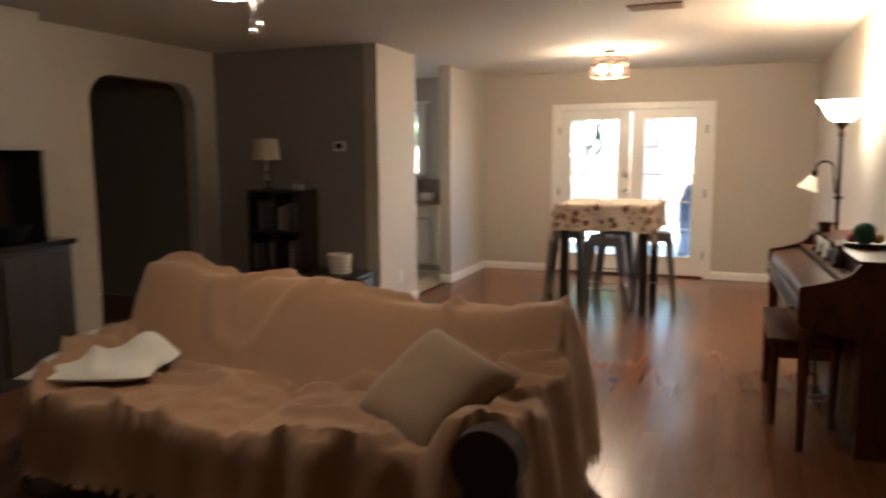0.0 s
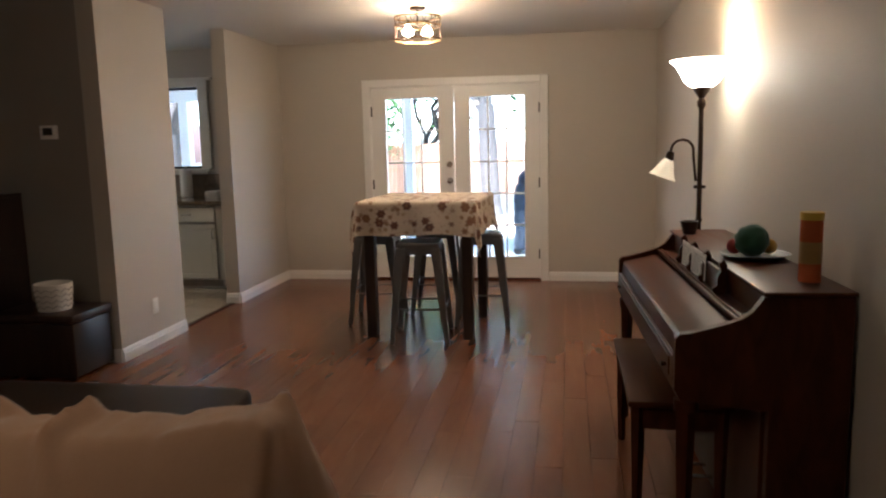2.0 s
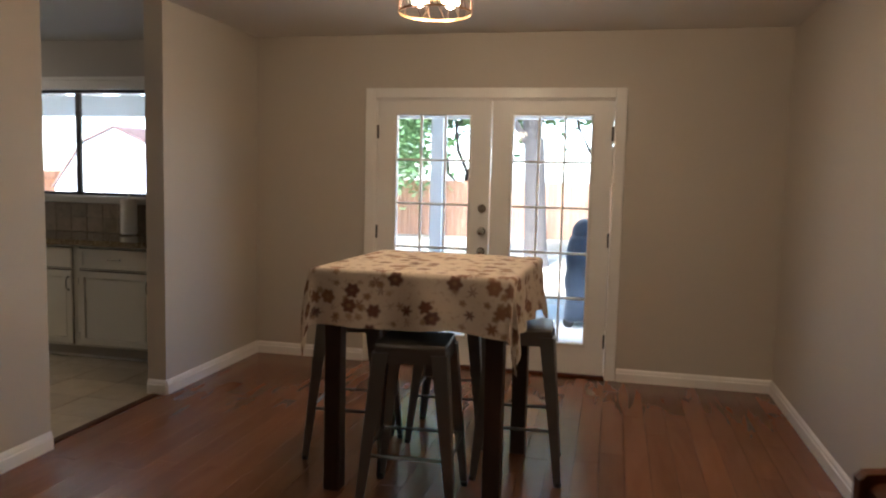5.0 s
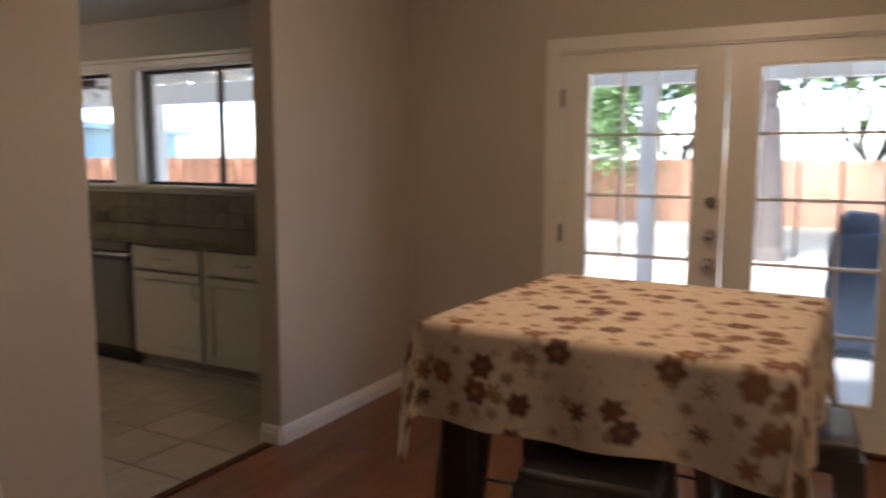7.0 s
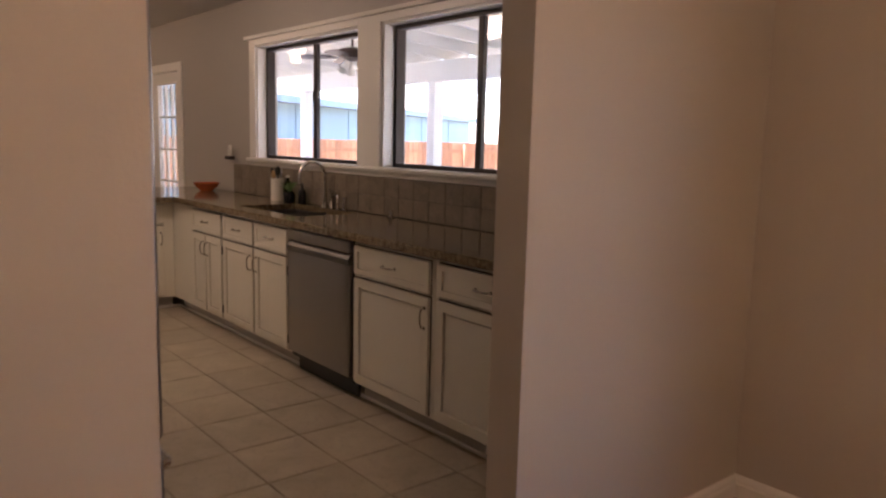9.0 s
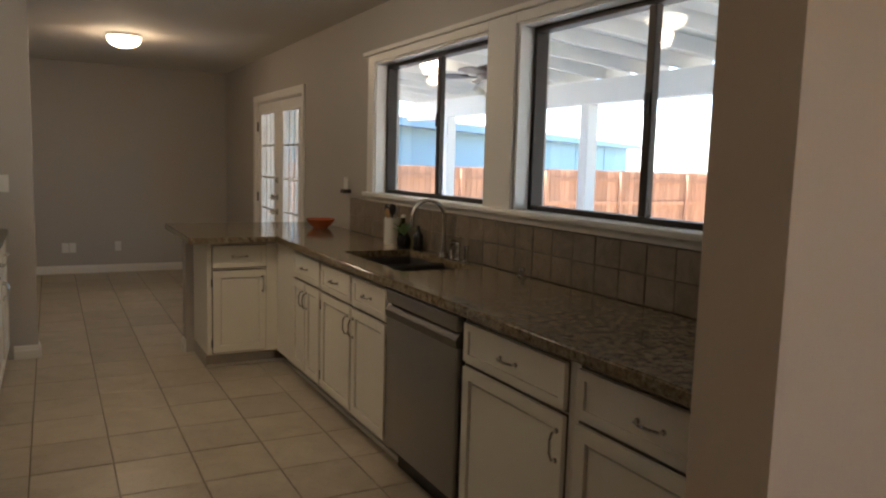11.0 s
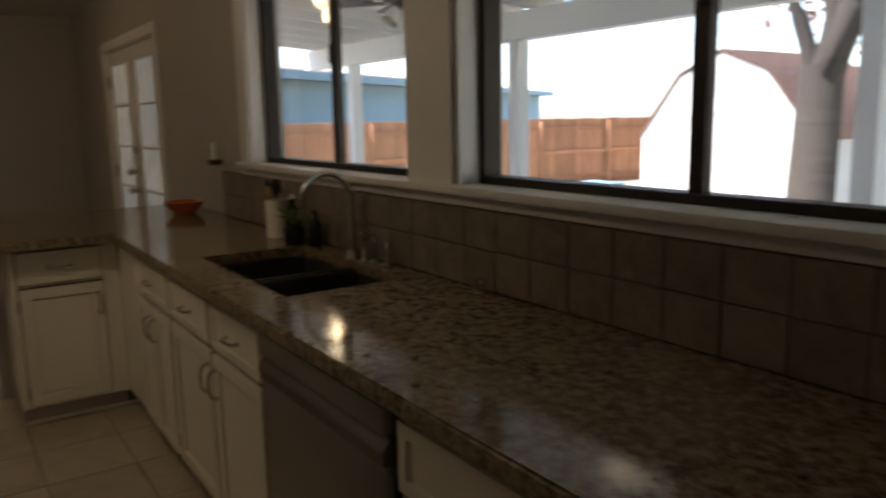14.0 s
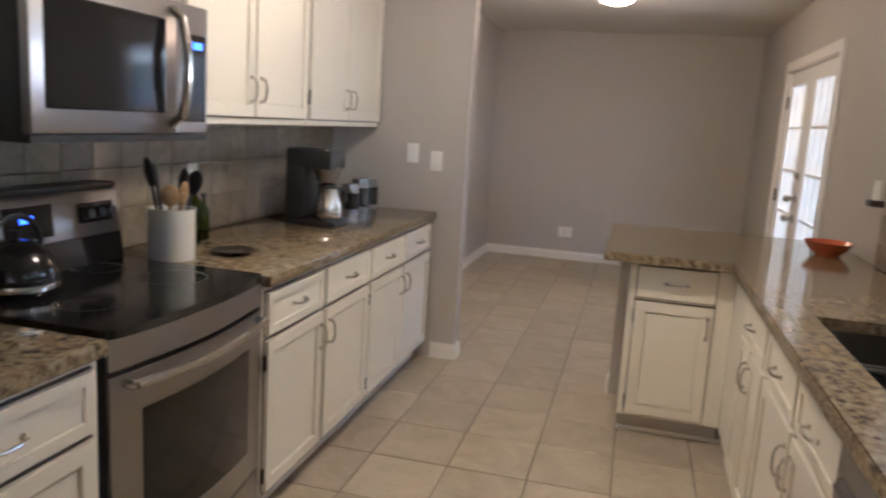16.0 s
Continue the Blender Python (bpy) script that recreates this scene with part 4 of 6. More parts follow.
M_SPOON = wood("spoon_wood", (0.30, 0.17, 0.07), (0.46, 0.29, 0.14), 0.6)
crock("white ceramic crock full of dark cooking utensils", -5.46, 6.37, 0.082, 0.185,
      [(-0.05, 0.02, 0.32, 0.030, M_BLACKP), (0.10, -0.03, 0.36, 0.026, M_BLACKP), (0.03, -0.05, 0.34, 0.028, M_BLACKP), (-0.11, 0.03, 0.31, 0.042, M_BLACKP),
       (0.07, 0.04, 0.27, 0.030, M_SPOON), (0.01, 0.06, 0.28, 0.024, M_SPOON)])
crock("slim white ceramic jar of utensils by the sink", -6.03, 9.01, 0.052, 0.17,
      [(0.05, -0.02, 0.26, 0.022, M_BLACKP), (-0.05, -0.02, 0.25, 0.02, M_BLACKP), (0.01, 0.03, 0.24, 0.02, M_STEEL), (0.03, -0.05, 0.23, 0.018, M_SPOON)])


def bottle(label, x, y, r, h, m, cap):
    ob = thing("bottle", label, "bottle", x, y, 0.914)
    bm = bmesh.new()
    lathe(bm, [(0.0, 0.0), (r, 0.0), (r, h * 0.55), (r * 0.8, h * 0.66), (r * 0.36, h * 0.78), (r * 0.34, h * 0.93), (0.0, h * 0.93)], seg=20)
    part("body", bm, m, ob)
    part("cap", made(cyl, (0, 0, h * 0.91), (0, 0, h), r * 0.42, r * 0.36, 14), cap, ob)


bottle("green glass oil bottle with a dark cap", -5.80, 6.24, 0.032, 0.25, M_BOTTLE, M_BLACKP)
bottle("small green glass bottle beside the oil", -5.90, 6.22, 0.026, 0.19, M_BOTTLE, M_BLACKP)
bottle("green dish soap bottle by the sink", -5.88, 9.02, 0.034, 0.20, M_BOTTLE, M_WHITE)
bottle("dark glass bottle behind the faucet", -5.68, 9.03, 0.03, 0.15, M_BLACK, M_BLACKP)

plant = thing("potted_plant", "small green plant in a glass jar by the sink", "plant", -5.78, 8.98, 0.914)
bm = bmesh.new()
lathe(bm, [(0.0, 0.0), (0.04, 0.0), (0.045, 0.06), (0.034, 0.085), (0.0, 0.085)], seg=18)
part("jar", bm, M_BLACK, plant, "dark glass jar")
random.seed(5)
for k in range(9):
    a, s = random.uniform(0, 6.28), random.uniform(0.05, 0.09)
    bm = bmesh.new()
    p0, p1 = Vector((0, 0, 0.08)), Vector((s * math.cos(a), s * math.sin(a), 0.12 + random.uniform(0, 0.05)))
    side = Vector((-math.sin(a), math.cos(a), 0)) * 0.016
    mid = p0.lerp(p1, 0.55) + Vector((0, 0, 0.012))
    v = [bm.verts.new(p) for p in (p0, mid - side, p1, mid + side, mid + Vector((0, 0, 0.004)))]
    for i in range(4):
        bm.faces.new((v[i], v[(i + 1) % 4], v[4]))
    part("leaf", bm, M_LEAF, plant)

cof = thing("coffee_maker", "black drip coffee maker with a steel carafe", "coffee maker", -6.58, 6.40, 0.914)
part("base", boxes((-0.095, 0.095, -0.10, 0.17, 0.0, 0.03), bev=0.01, seg=2), M_BLACKP, cof)
part("column", boxes((-0.095, 0.095, -0.10, 0.0, 0.03, 0.30), bev=0.012, seg=2), M_BLACKP, cof)
bm = boxes((-0.095, 0.095, -0.10, 0.14, 0.28, 0.375), bev=0.014, seg=2)
part("brew_head", bm, M_BLACKP, cof)
part("filter_cone", made(cyl, (0, 0.08, 0.215), (0, 0.08, 0.29), 0.045, 0.07, 22), M_STEEL, cof)
bm = bmesh.new()
lathe(bm, [(0.0, 0.032), (0.066, 0.032), (0.072, 0.045), (0.07, 0.10), (0.05, 0.17), (0.046, 0.185), (0.0, 0.19)], (0, 0.09, 0), 28)
car = part("carafe", bm, M_CHROME, cof, "polished steel carafe")
bm = bmesh.new()
lathe(bm, [(0.048, 0.184), (0.05, 0.198), (0.03, 0.21), (0.0, 0.212)], (0, 0.09, 0), 22)
part("lid", bm, M_BLACKP, car)
part("carafe_handle", made(tube, [(-0.045, 0.11, 0.18), (-0.10, 0.13, 0.175), (-0.115, 0.135, 0.12), (-0.075, 0.12, 0.065)], 0.011), M_BLACKP, car)
for x, h in ((-7.20, 0.19), (-7.36, 0.185), (-7.05, 0.17)):
    ob = thing("canister", "slim steel canister with a dark glass front", "canister", x, 6.42, 0.914, group="canisters by the stub wall")
    bm = bmesh.new()
    lathe(bm, [(0.0, 0.0), (0.048, 0.0), (0.048, h - 0.02), (0.0, h - 0.02)], seg=22)
    part("jar", bm, M_STEEL, ob)
    part("window", made(cyl, (0.008, 0.012, 0.03), (0.008, 0.012, h - 0.05), 0.044, seg=18), M_BLACK, ob, "dark glass front")
    part("lid", made(cyl, (0, 0, h - 0.02), (0, 0, h), 0.047, 0.046, 22), M_STEEL, ob)
rest = thing("spoon_rest", "shallow polished metal spoon rest", "spoon rest", -5.66, 6.50, 0.914)
bm = bmesh.new()
lathe(bm, [(0.0, 0.004), (0.05, 0.004), (0.078, 0.016), (0.082, 0.017), (0.055, 0.0), (0.0, 0.0)], seg=26)
part("dish", bm, M_CHROME, rest)
ket = thing("kettle", "black enamel kettle on the cooktop", "kettle", -4.80, 6.33, 0.922)
bm = bmesh.new()
lathe(bm, [(0.0, 0.0), (0.10, 0.0), (0.112, 0.02), (0.11, 0.07), (0.085, 0.12), (0.045, 0.145), (0.0, 0.15)], seg=30)
part("body", bm, M_BLACK, ket)
bm = bmesh.new()
lathe(bm, [(0.101, 0.008), (0.1135, 0.020), (0.1135, 0.030), (0.1125, 0.036)], seg=30)
part("band", bm, M_CHROME, ket, "polished steel band")
part("lid_knob", made(cyl, (0, 0, 0.148), (0, 0, 0.175), 0.012, 0.016, 14), M_BLACKP, ket)
part("handle", made(tube, [(-0.085, 0, 0.11)] + arc((0, 0, 0.12), 0.095, 170, 10, 10) + [(0.085, 0, 0.11)], 0.009), M_BLACKP, ket)
part("spout", made(cyl, (0.095, 0, 0.06), (0.16, 0, 0.12), 0.02, 0.011, 14), M_BLACK, ket)
fruit = thing("fruit_bowl", "orange glazed bowl on the peninsula", "bowl", -7.22, 8.93, 0.914)
bm = bmesh.new()
lathe(bm, [(0.0, 0.0), (0.05, 0.0), (0.09, 0.035), (0.115, 0.07), (0.11, 0.071), (0.085, 0.038), (0.0, 0.02)], seg=30)
M_ORANGE = paint("orange_glaze", (0.50, 0.12, 0.04), 0.2, 0.15, 20, 0.0)
part("dish", bm, M_ORANGE, fruit)
box_w = tagged(part("napkin_box", boxes((-3.05, -2.90, 8.86, 9.02, 0.914, 0.985), bev=0.008, seg=2), M_WHITE), "small white box on the dark granite", "box")
can = thing("candle_holder", "small wooden block with a white candle on the peninsula", "candle", -6.98, 9.045, 1.195)
part("block", boxes((-0.04, 0.04, -0.03, 0.03, 0.0, 0.03), bev=0.004), M_DWOOD, can)
part("candle", made(cyl, (0, 0, 0.03), (0, 0, 0.12), 0.016, seg=14), M_WHITE, can)


def plate(x, y, z, axis, label, category, slots):
    ob = thing("wall_plate", label, category, x, y, z, {"+x": -90, "-y": 180, "+y": 0}[axis])
    part("cover", boxes((-0.036, 0.036, 0.0, 0.007, -0.058, 0.058), bev=0.003, seg=2), M_WHITE, ob)
    for dz in ((-0.022, 0.022) if slots else (0.0,)):
        part("socket" if slots else "toggle", boxes((-0.016, 0.016, 0.006, 0.010, dz - 0.014, dz + 0.014), bev=0.003), M_WHITE, ob)


plate(-2.24, 6.40, 0.30, "+x", "white duplex outlet low on the greige wall", "outlet", True)
plate(-7.50, 6.64, 1.26, "+x", "white light switch on the stub wall", "light switch", False)
plate(-7.50, 6.79, 1.22, "+x", "white light switch near the wall's edge", "light switch", False)
plate(-11.55, 7.21, 0.31, "+x", "white double outlet on the far grey wall", "outlet", True)
plate(-11.55, 7.29, 0.31, "+x", "white double outlet on the far grey wall", "outlet", True)
plate(-11.55, 7.79, 0.32, "+x", "white outlet on the far grey wall", "outlet", True)
plate(-5.98, 6.112, 1.16, "+y", "dark outlet in the tiled backsplash", "outlet", True)
therm = thing("thermostat", "small white thermostat with a dark display", "thermostat", -2.63, 5.95, 1.58, 180)
part("case", boxes((-0.06, 0.06, 0.0, 0.025, -0.045, 0.045), bev=0.006, seg=2), M_WHITE, therm)
part("display", boxes((-0.035, 0.035, 0.024, 0.028, -0.02, 0.03)), M_BLACK, therm)

# ceiling lamps of kitchen and breakfast room
kl = thing("flush_ceiling_light", "lit frosted dome lamp on the kitchen ceiling", "ceiling light", KX, 7.6, 2.5)
bm = bmesh.new()
lathe(bm, [(0.17, -0.03), (0.17, 0.0), (0.0, 0.0)], seg=30)
part("base", bm, M_CHROME, kl)
bm = bmesh.new()
lathe(bm, [(0.16, -0.03), (0.155, -0.06), (0.12, -0.10), (0.06, -0.125), (0.0, -0.13)], seg=30)
part("dome", bm, M_BOWLLIT, kl, "glowing frosted glass dome")
bl = thing("flush_ceiling_light", "lit frosted dome lamp on the breakfast ceiling", "ceiling light", -9.0, 7.69, 2.5)
bm = bmesh.new()
lathe(bm, [(0.15, -0.03), (0.15, 0.0), (0.0, 0.0)], seg=30)
part("base", bm, M_CHROME, bl)
bm = bmesh.new()
lathe(bm, [(0.142, -0.03), (0.138, -0.06), (0.11, -0.095), (0.06, -0.115), (0.0, -0.12)], seg=30)
dome = part("dome", bm, M_BOWLLIT, bl, "glowing frosted glass dome")


# ---- dining set ----
TX, TY, TR = -0.29, 7.13, -2.0
table = thing("bar_table", "square counter-height table with espresso wooden legs", "table", TX, TY, 0, TR)
part("tabletop", boxes((-0.44, 0.44, -0.455, 0.455, 1.0, 1.03), bev=0.004), M_DWOOD, table)
part("apron", boxes((-0.40, 0.40, -0.425, -0.40, 0.915, 1.0), (-0.40, 0.40, 0.40, 0.425, 0.915, 1.0), (-0.40, -0.375, -0.40, 0.40, 0.915, 1.0), (0.375, 0.40, -0.40, 0.40, 0.915, 1.0)), M_DWOOD, table)
for x in (-0.37, 0.37):
    for y in (-0.365, 0.365):
        part("leg", boxes((x - 0.038, x + 0.038, y - 0.038, y + 0.038, 0.0, 1.0), bev=0.004), M_DWOOD, table)

cloth = thing("tablecloth", "off-white tablecloth printed with brown leaves, hanging in folds", "tablecloth", TX, TY, 1.0305, TR)
bm = bmesh.new()
uv = bm.loops.layers.uv.new()
NX, NY, HX, HY, DROP = 84, 88, 0.446, 0.461, 0.262
grid = []
for i in range(NX + 1):
    row = []
    for j in range(NY + 1):
        u, v = (i / NX * 2 - 1) * (HX + DROP), (j / NY * 2 - 1) * (HY + DROP)
        ou, ov = max(0, abs(u) - HX), max(0, abs(v) - HY)
        x, y = max(-HX, min(HX, u)), max(-HY, min(HY, v))
        sx, sy = (1 if u > 0 else -1), (1 if v > 0 else -1)
        d = math.hypot(ou, ov)
        fold = 0.016 * math.sin(v * 21 + 1.3 * u) * min(1, ou / 0.12) if ou > ov else 0.016 * math.sin(u * 19 + 0.8 + v) * min(1, ov / 0.12)
        spread = 0.010 + 0.10 * d * (1 if min(ou, ov) > 0 else 0.45) + fold
        if d > 0:
            x += sx * (ou / d) * spread
            y += sy * (ov / d) * spread
            z = -0.93 * (max(ou, ov) + 0.62 * min(ou, ov))
            z += 0.004 * (1 - min(1, d / 0.02))
        else:
            z = 0.004 + 0.0015 * noise.noise(Vector((u * 6, v * 6, 2)))
        z += 0.02 * noise.noise(Vector((u * 3, v * 3, 7))) * min(1, d / 0.1)
        row.append((bm.verts.new((x, y, z)), (u, v)))
    grid.append(row)
for i in range(NX):
    for j in range(NY):
        q = (grid[i][j], grid[i + 1][j], grid[i + 1][j + 1], grid[i][j + 1])
        f = bm.faces.new([a for a, _ in q])
        for lo, (_, w) in zip(f.loops, q):
            lo[uv].uv = w
part("cloth", bm, M_CLOTH, cloth, smooth=80)


def metal_stool(x, y, turn):
    ob = thing("metal_stool", "gunmetal pressed-steel stool tucked under the table", "stool", x, y, 0, turn, "stools round the table")
    bm = bmesh.new()
    puff(bm, -0.155, 0.155, -0.155, 0.155, 0.705, 0.745, 0.019, 8)
    part("seat", bm, M_STOOL, ob)
    part("seat_skirt", boxes((-0.15, 0.15, -0.152, -0.147, 0.655, 0.715), (-0.15, 0.15, 0.147, 0.152, 0.655, 0.715), (-0.152, -0.147, -0.15, 0.15, 0.655, 0.715), (0.147, 0.152, -0.15, 0.15, 0.655, 0.715)), M_STOOL, ob)
    for sx in (-1, 1):
        for sy in (-1, 1):
            bm = bmesh.new()
            rows = []
            for z, c, w in ((0.70, 0.145, 0.036), (0.35, 0.178, 0.026), (0.03, 0.207, 0.017), (0.0, 0.209, 0.015)):
                rows.append([bm.verts.new((sx * (c + a * w), sy * (c + b * w), z)) for a, b in ((-1.5, 0.5), (0.35, 0.5), (0.5, 0.35), (0.5, -1.5), (0.32, -1.5), (0.22, 0.22), (-1.5, 0.32))])
            for a, b in zip(rows, rows[1:]):
                for k in range(7):
                    bm.faces.new((a[k], a[(k + 1) % 7], b[(k + 1) % 7], b[k]))
            bm.faces.new(rows[0]), bm.faces.new(rows[-1])
            bmesh.ops.recalc_face_normals(bm, faces=bm.faces)
            leg = part("leg", bm, M_STOOL, ob)
            part("foot", made(cyl, (sx * 0.204, sy * 0.204, 0.0), (sx * 0.204, sy * 0.204, 0.018), 0.016, seg=10), M_BLACKP, leg, "black rubber foot")
    for z, c in ((0.26, 0.186),):
        for s in (-1, 1):
            part("footrest", made(cyl, (-c, s * c, z), (c, s * c, z), 0.008, seg=8), M_STOOL, ob)
            part("footrest", made(cyl, (s * c, -c, z + 0.0), (s * c, c, z + 0.0), 0.008, seg=8), M_STOOL, ob)
    return ob


stool = metal_stool(-0.285, 6.755, 4)
for x, y, a in ((0.115, 7.27, 94), (-0.755, 7.29, -86), (-0.315, 7.66, 183)):
    copy_thing(stool, pose(x, y, 0, 0, 0, a))

M_BRASS = paint("aged_brass", (0.42, 0.27, 0.13), 0.35, 0.15, 40, 0.05, 0.9)
# drum pendant
pen = thing("drum_pendant", "bronze ring drum pendant with two lit bulbs", "ceiling light", -0.37, 7.30, 2.5)
bm = bmesh.new()
lathe(bm, [(0.0, 0.0), (0.065, 0.0), (0.06, -0.022), (0.0, -0.025)], seg=24)
cyl(bm, (0, 0, -0.02), (0, 0, -0.14), 0.007, seg=10)
part("canopy", bm, M_OILBRONZE, pen)
for z in (-0.085, -0.15, -0.255):
    bm = bmesh.new()
    lathe(bm, [(0.178, z), (0.184, z), (0.184, z + 0.011), (0.178, z + 0.011), (0.178, z)], seg=48, caps=False)
    part("ring", bm, M_BRASS, pen)
random.seed(11)
for k in range(26):
    a, b = radians(k * 360 / 26), radians(k * 360 / 26 + random.choice((-1, 1)) * random.uniform(12, 30))
    part("wire", made(cyl, (0.181 * math.cos(a), 0.181 * math.sin(a), -0.08), (0.181 * math.cos(b), 0.181 * math.sin(b), -0.25), 0.0022, seg=6), M_OILBRONZE, pen)
bm = bmesh.new()
tube(bm, [(-0.18, 0, -0.14), (0.18, 0, -0.14)], 0.005, 8)
tube(bm, [(0, -0.18, -0.14), (0, 0.18, -0.14)], 0.005, 8)
part("spider", bm, M_OILBRONZE, pen)
for x, y in ((-0.07, -0.03), (0.07, 0.03)):
    bm = bmesh.new()
    cyl(bm, (x, y, -0.10), (x, y, -0.14), 0.017, seg=14)
    sock = part("socket", bm, M_OILBRONZE, pen)
    bm = bmesh.new()
    lathe(bm, [(0.013, -0.135), (0.018, -0.15), (0.042, -0.18), (0.04, -0.205), (0.0, -0.228)], (x, y, 0), 18)
    bulb = part("bulb", bm, M_BULB, sock, "glowing warm bulb")
vent = thing("ceiling_vent", "dark slatted air vent in the ceiling", "air vent", 0.26, 5.15, 2.5)
part("frame", boxes((-0.18, 0.18, -0.10, -0.085, -0.012, 0), (-0.18, 0.18, 0.085, 0.10, -0.012, 0), (-0.18, -0.165, -0.085, 0.085, -0.012, 0), (0.165, 0.18, -0.085, 0.085, -0.012, 0)), M_PILLOW, vent)
for k in range(9):
    part("slat", boxes((-0.165, 0.165, -0.08 + k * 0.019, -0.068 + k * 0.019, -0.010, -0.002)), M_PILLOW, vent)

# torchiere with a reading arm
fl = thing("floor_lamp", "bronze torchiere floor lamp with frosted bowl and reading arm", "floor lamp", 1.49, 5.60, 0)
bm = bmesh.new()
lathe(bm, [(0.0, 0.0), (0.14, 0.0), (0.145, 0.012), (0.12, 0.028), (0.04, 0.045), (0.018, 0.07), (0.0, 0.07)], seg=32)
part("base", bm, M_OILBRONZE, fl)
bm = bmesh.new()
cyl(bm, (0, 0, 0.05), (0, 0, 1.65), 0.0135, seg=14)
lathe(bm, [(0.013, 1.60), (0.022, 1.62), (0.024, 1.64), (0.016, 1.66), (0.04, 1.695), (0.048, 1.72), (0.0, 1.72)], seg=22)
cyl(bm, (0, 0, 1.0), (0, 0, 1.02), 0.019, seg=14)
part("pole", bm, M_OILBRONZE, fl)
bm = bmesh.new()
lathe(bm, [(0.04, 1.715), (0.06, 1.72), (0.09, 1.745), (0.113, 1.79), (0.138, 1.83), (0.16, 1.848), (0.166, 1.856), (0.159, 1.856), (0.134, 1.84), (0.105, 1.79), (0.05, 1.73)], seg=40, caps=False)
bowl = part("bowl", bm, M_BOWLLIT, fl, "glowing frosted glass bowl")
bm = bmesh.new()
tube(bm, [(-0.02, 0.0, 1.22), (-0.035, 0.0, 1.36)] + arc((-0.093, 0.0, 1.385), 0.058, 0, 170, 10) + [(-0.152, 0, 1.375)], 0.0075, 8)
cyl(bm, (-0.03, 0, 1.19), (0.03, 0, 1.19), 0.01, seg=10)
arm = part("reading_arm", bm, M_OILBRONZE, fl)
part("socket", made(cyl, (-0.152, 0, 1.38), (-0.161, 0, 1.335), 0.019, 0.025, 16), M_OILBRONZE, arm)
bm = bmesh.new()
lathe(bm, [(0.028, 0.0), (0.045, -0.03), (0.06, -0.075), (0.088, -0.125), (0.084, -0.125), (0.055, -0.075), (0.03, -0.01)], seg=36, wave=0.02, lobes=6, caps=False)
sh = part("reading_shade", bm, M_SHADE, arm, "unlit frosted bell shade")
sh.matrix_basis = pose(-0.161, 0, 1.34, 0, 20, 0) @ Matrix.Scale(0.82, 4)


# ---- piano ----
pi = thing("spinet_piano", "mahogany spinet piano with closed key lid against the wall", "piano", 1.085, 4.525, 0, 2.6)
L = 0.785
cheek = [(0.30, 0.0), (0.55, 0.0), (0.55, 1.055), (0.30, 1.055), (0.275, 1.05), (0.265, 1.03), (0.24, 0.985), (0.21, 0.955), (0.17, 0.935), (0.12, 0.915), (0.05, 0.89), (0.015, 0.885), (0.0, 0.87), (0.0, 0.70), (0.02, 0.66), (0.30, 0.63)]
for a, b in ((-L, -L + 0.035), (L - 0.035, L)):
    bm = bmesh.new()
    prism(bm, cheek, "y", a, b)
    part("side_panel", bm, M_PIANO, pi)
part("top_lid", boxes((0.268, 0.555, -L - 0.012, L + 0.012, 1.056, 1.078), bev=0.007, seg=2), M_PIANO, pi)
part("back_panel", boxes((0.31, 0.54, -L + 0.035, L - 0.035, 0.02, 1.055)), M_PIANO, pi)
bm = bmesh.new()
prism(bm, [(0.015, 0.80), (0.02, 0.855), (0.03, 0.866), (0.19, 0.905), (0.205, 0.90), (0.205, 0.80)], "y", -L + 0.036, L - 0.036)
part("fallboard", bm, M_PIANO, pi, "sloping closed key lid")
part("music_shelf", boxes((0.205, 0.31, -L + 0.036, L - 0.036, 0.905, 0.935), bev=0.006, seg=2), M_PIANO, pi)
part("upper_panel", boxes((0.285, 0.31, -L + 0.036, L - 0.036, 0.935, 1.055)), M_PIANO, pi)
part("shelf_moulding", boxes((0.198, 0.212, -L + 0.036, L - 0.036, 0.922, 0.942), (0.216, 0.226, -L + 0.036, L - 0.036, 0.935, 0.947), bev=0.003), M_PIANO, pi)
part("key_slip", boxes((0.0, 0.022, -L + 0.035, L - 0.035, 0.70, 0.80), (-0.004, 0.0, -L + 0.09, L - 0.09, 0.72, 0.785), bev=0.003), M_PIANO, pi)
part("key_bed", boxes((0.02, 0.31, -L + 0.035, L - 0.035, 0.655, 0.70)), M_PIANO, pi)
part("lower_panel", boxes((0.295, 0.31, -L + 0.06, L - 0.06, 0.10, 0.64), bev=0.004), M_PIANO, pi)
for y in (-L + 0.03, L - 0.03):
    bm = bmesh.new()
    cyl(bm, (0.045, y, 0.0), (0.045, y, 0.66), 0.017, 0.034, 4)
    cyl(bm, (0.045, y, 0.62), (0.045, y, 0.66), 0.04, 0.04, 18)
    part("leg", bm, M_PIANO, pi)
    part("knob", made(cyl, (-0.022, y * 0.86, 0.745), (0.0, y * 0.86, 0.745), 0.009, 0.007, 12), M_OILBRONZE, pi)
for y in (-0.06, 0.06):
    part("pedal", boxes((0.20, 0.31, y - 0.014, y + 0.014, 0.05, 0.062), bev=0.004), M_CHROME, pi)
desk = part("music_desk", boxes((0.246, 0.258, -0.34, 0.34, 0.936, 1.06)), M_PIANO, pi)
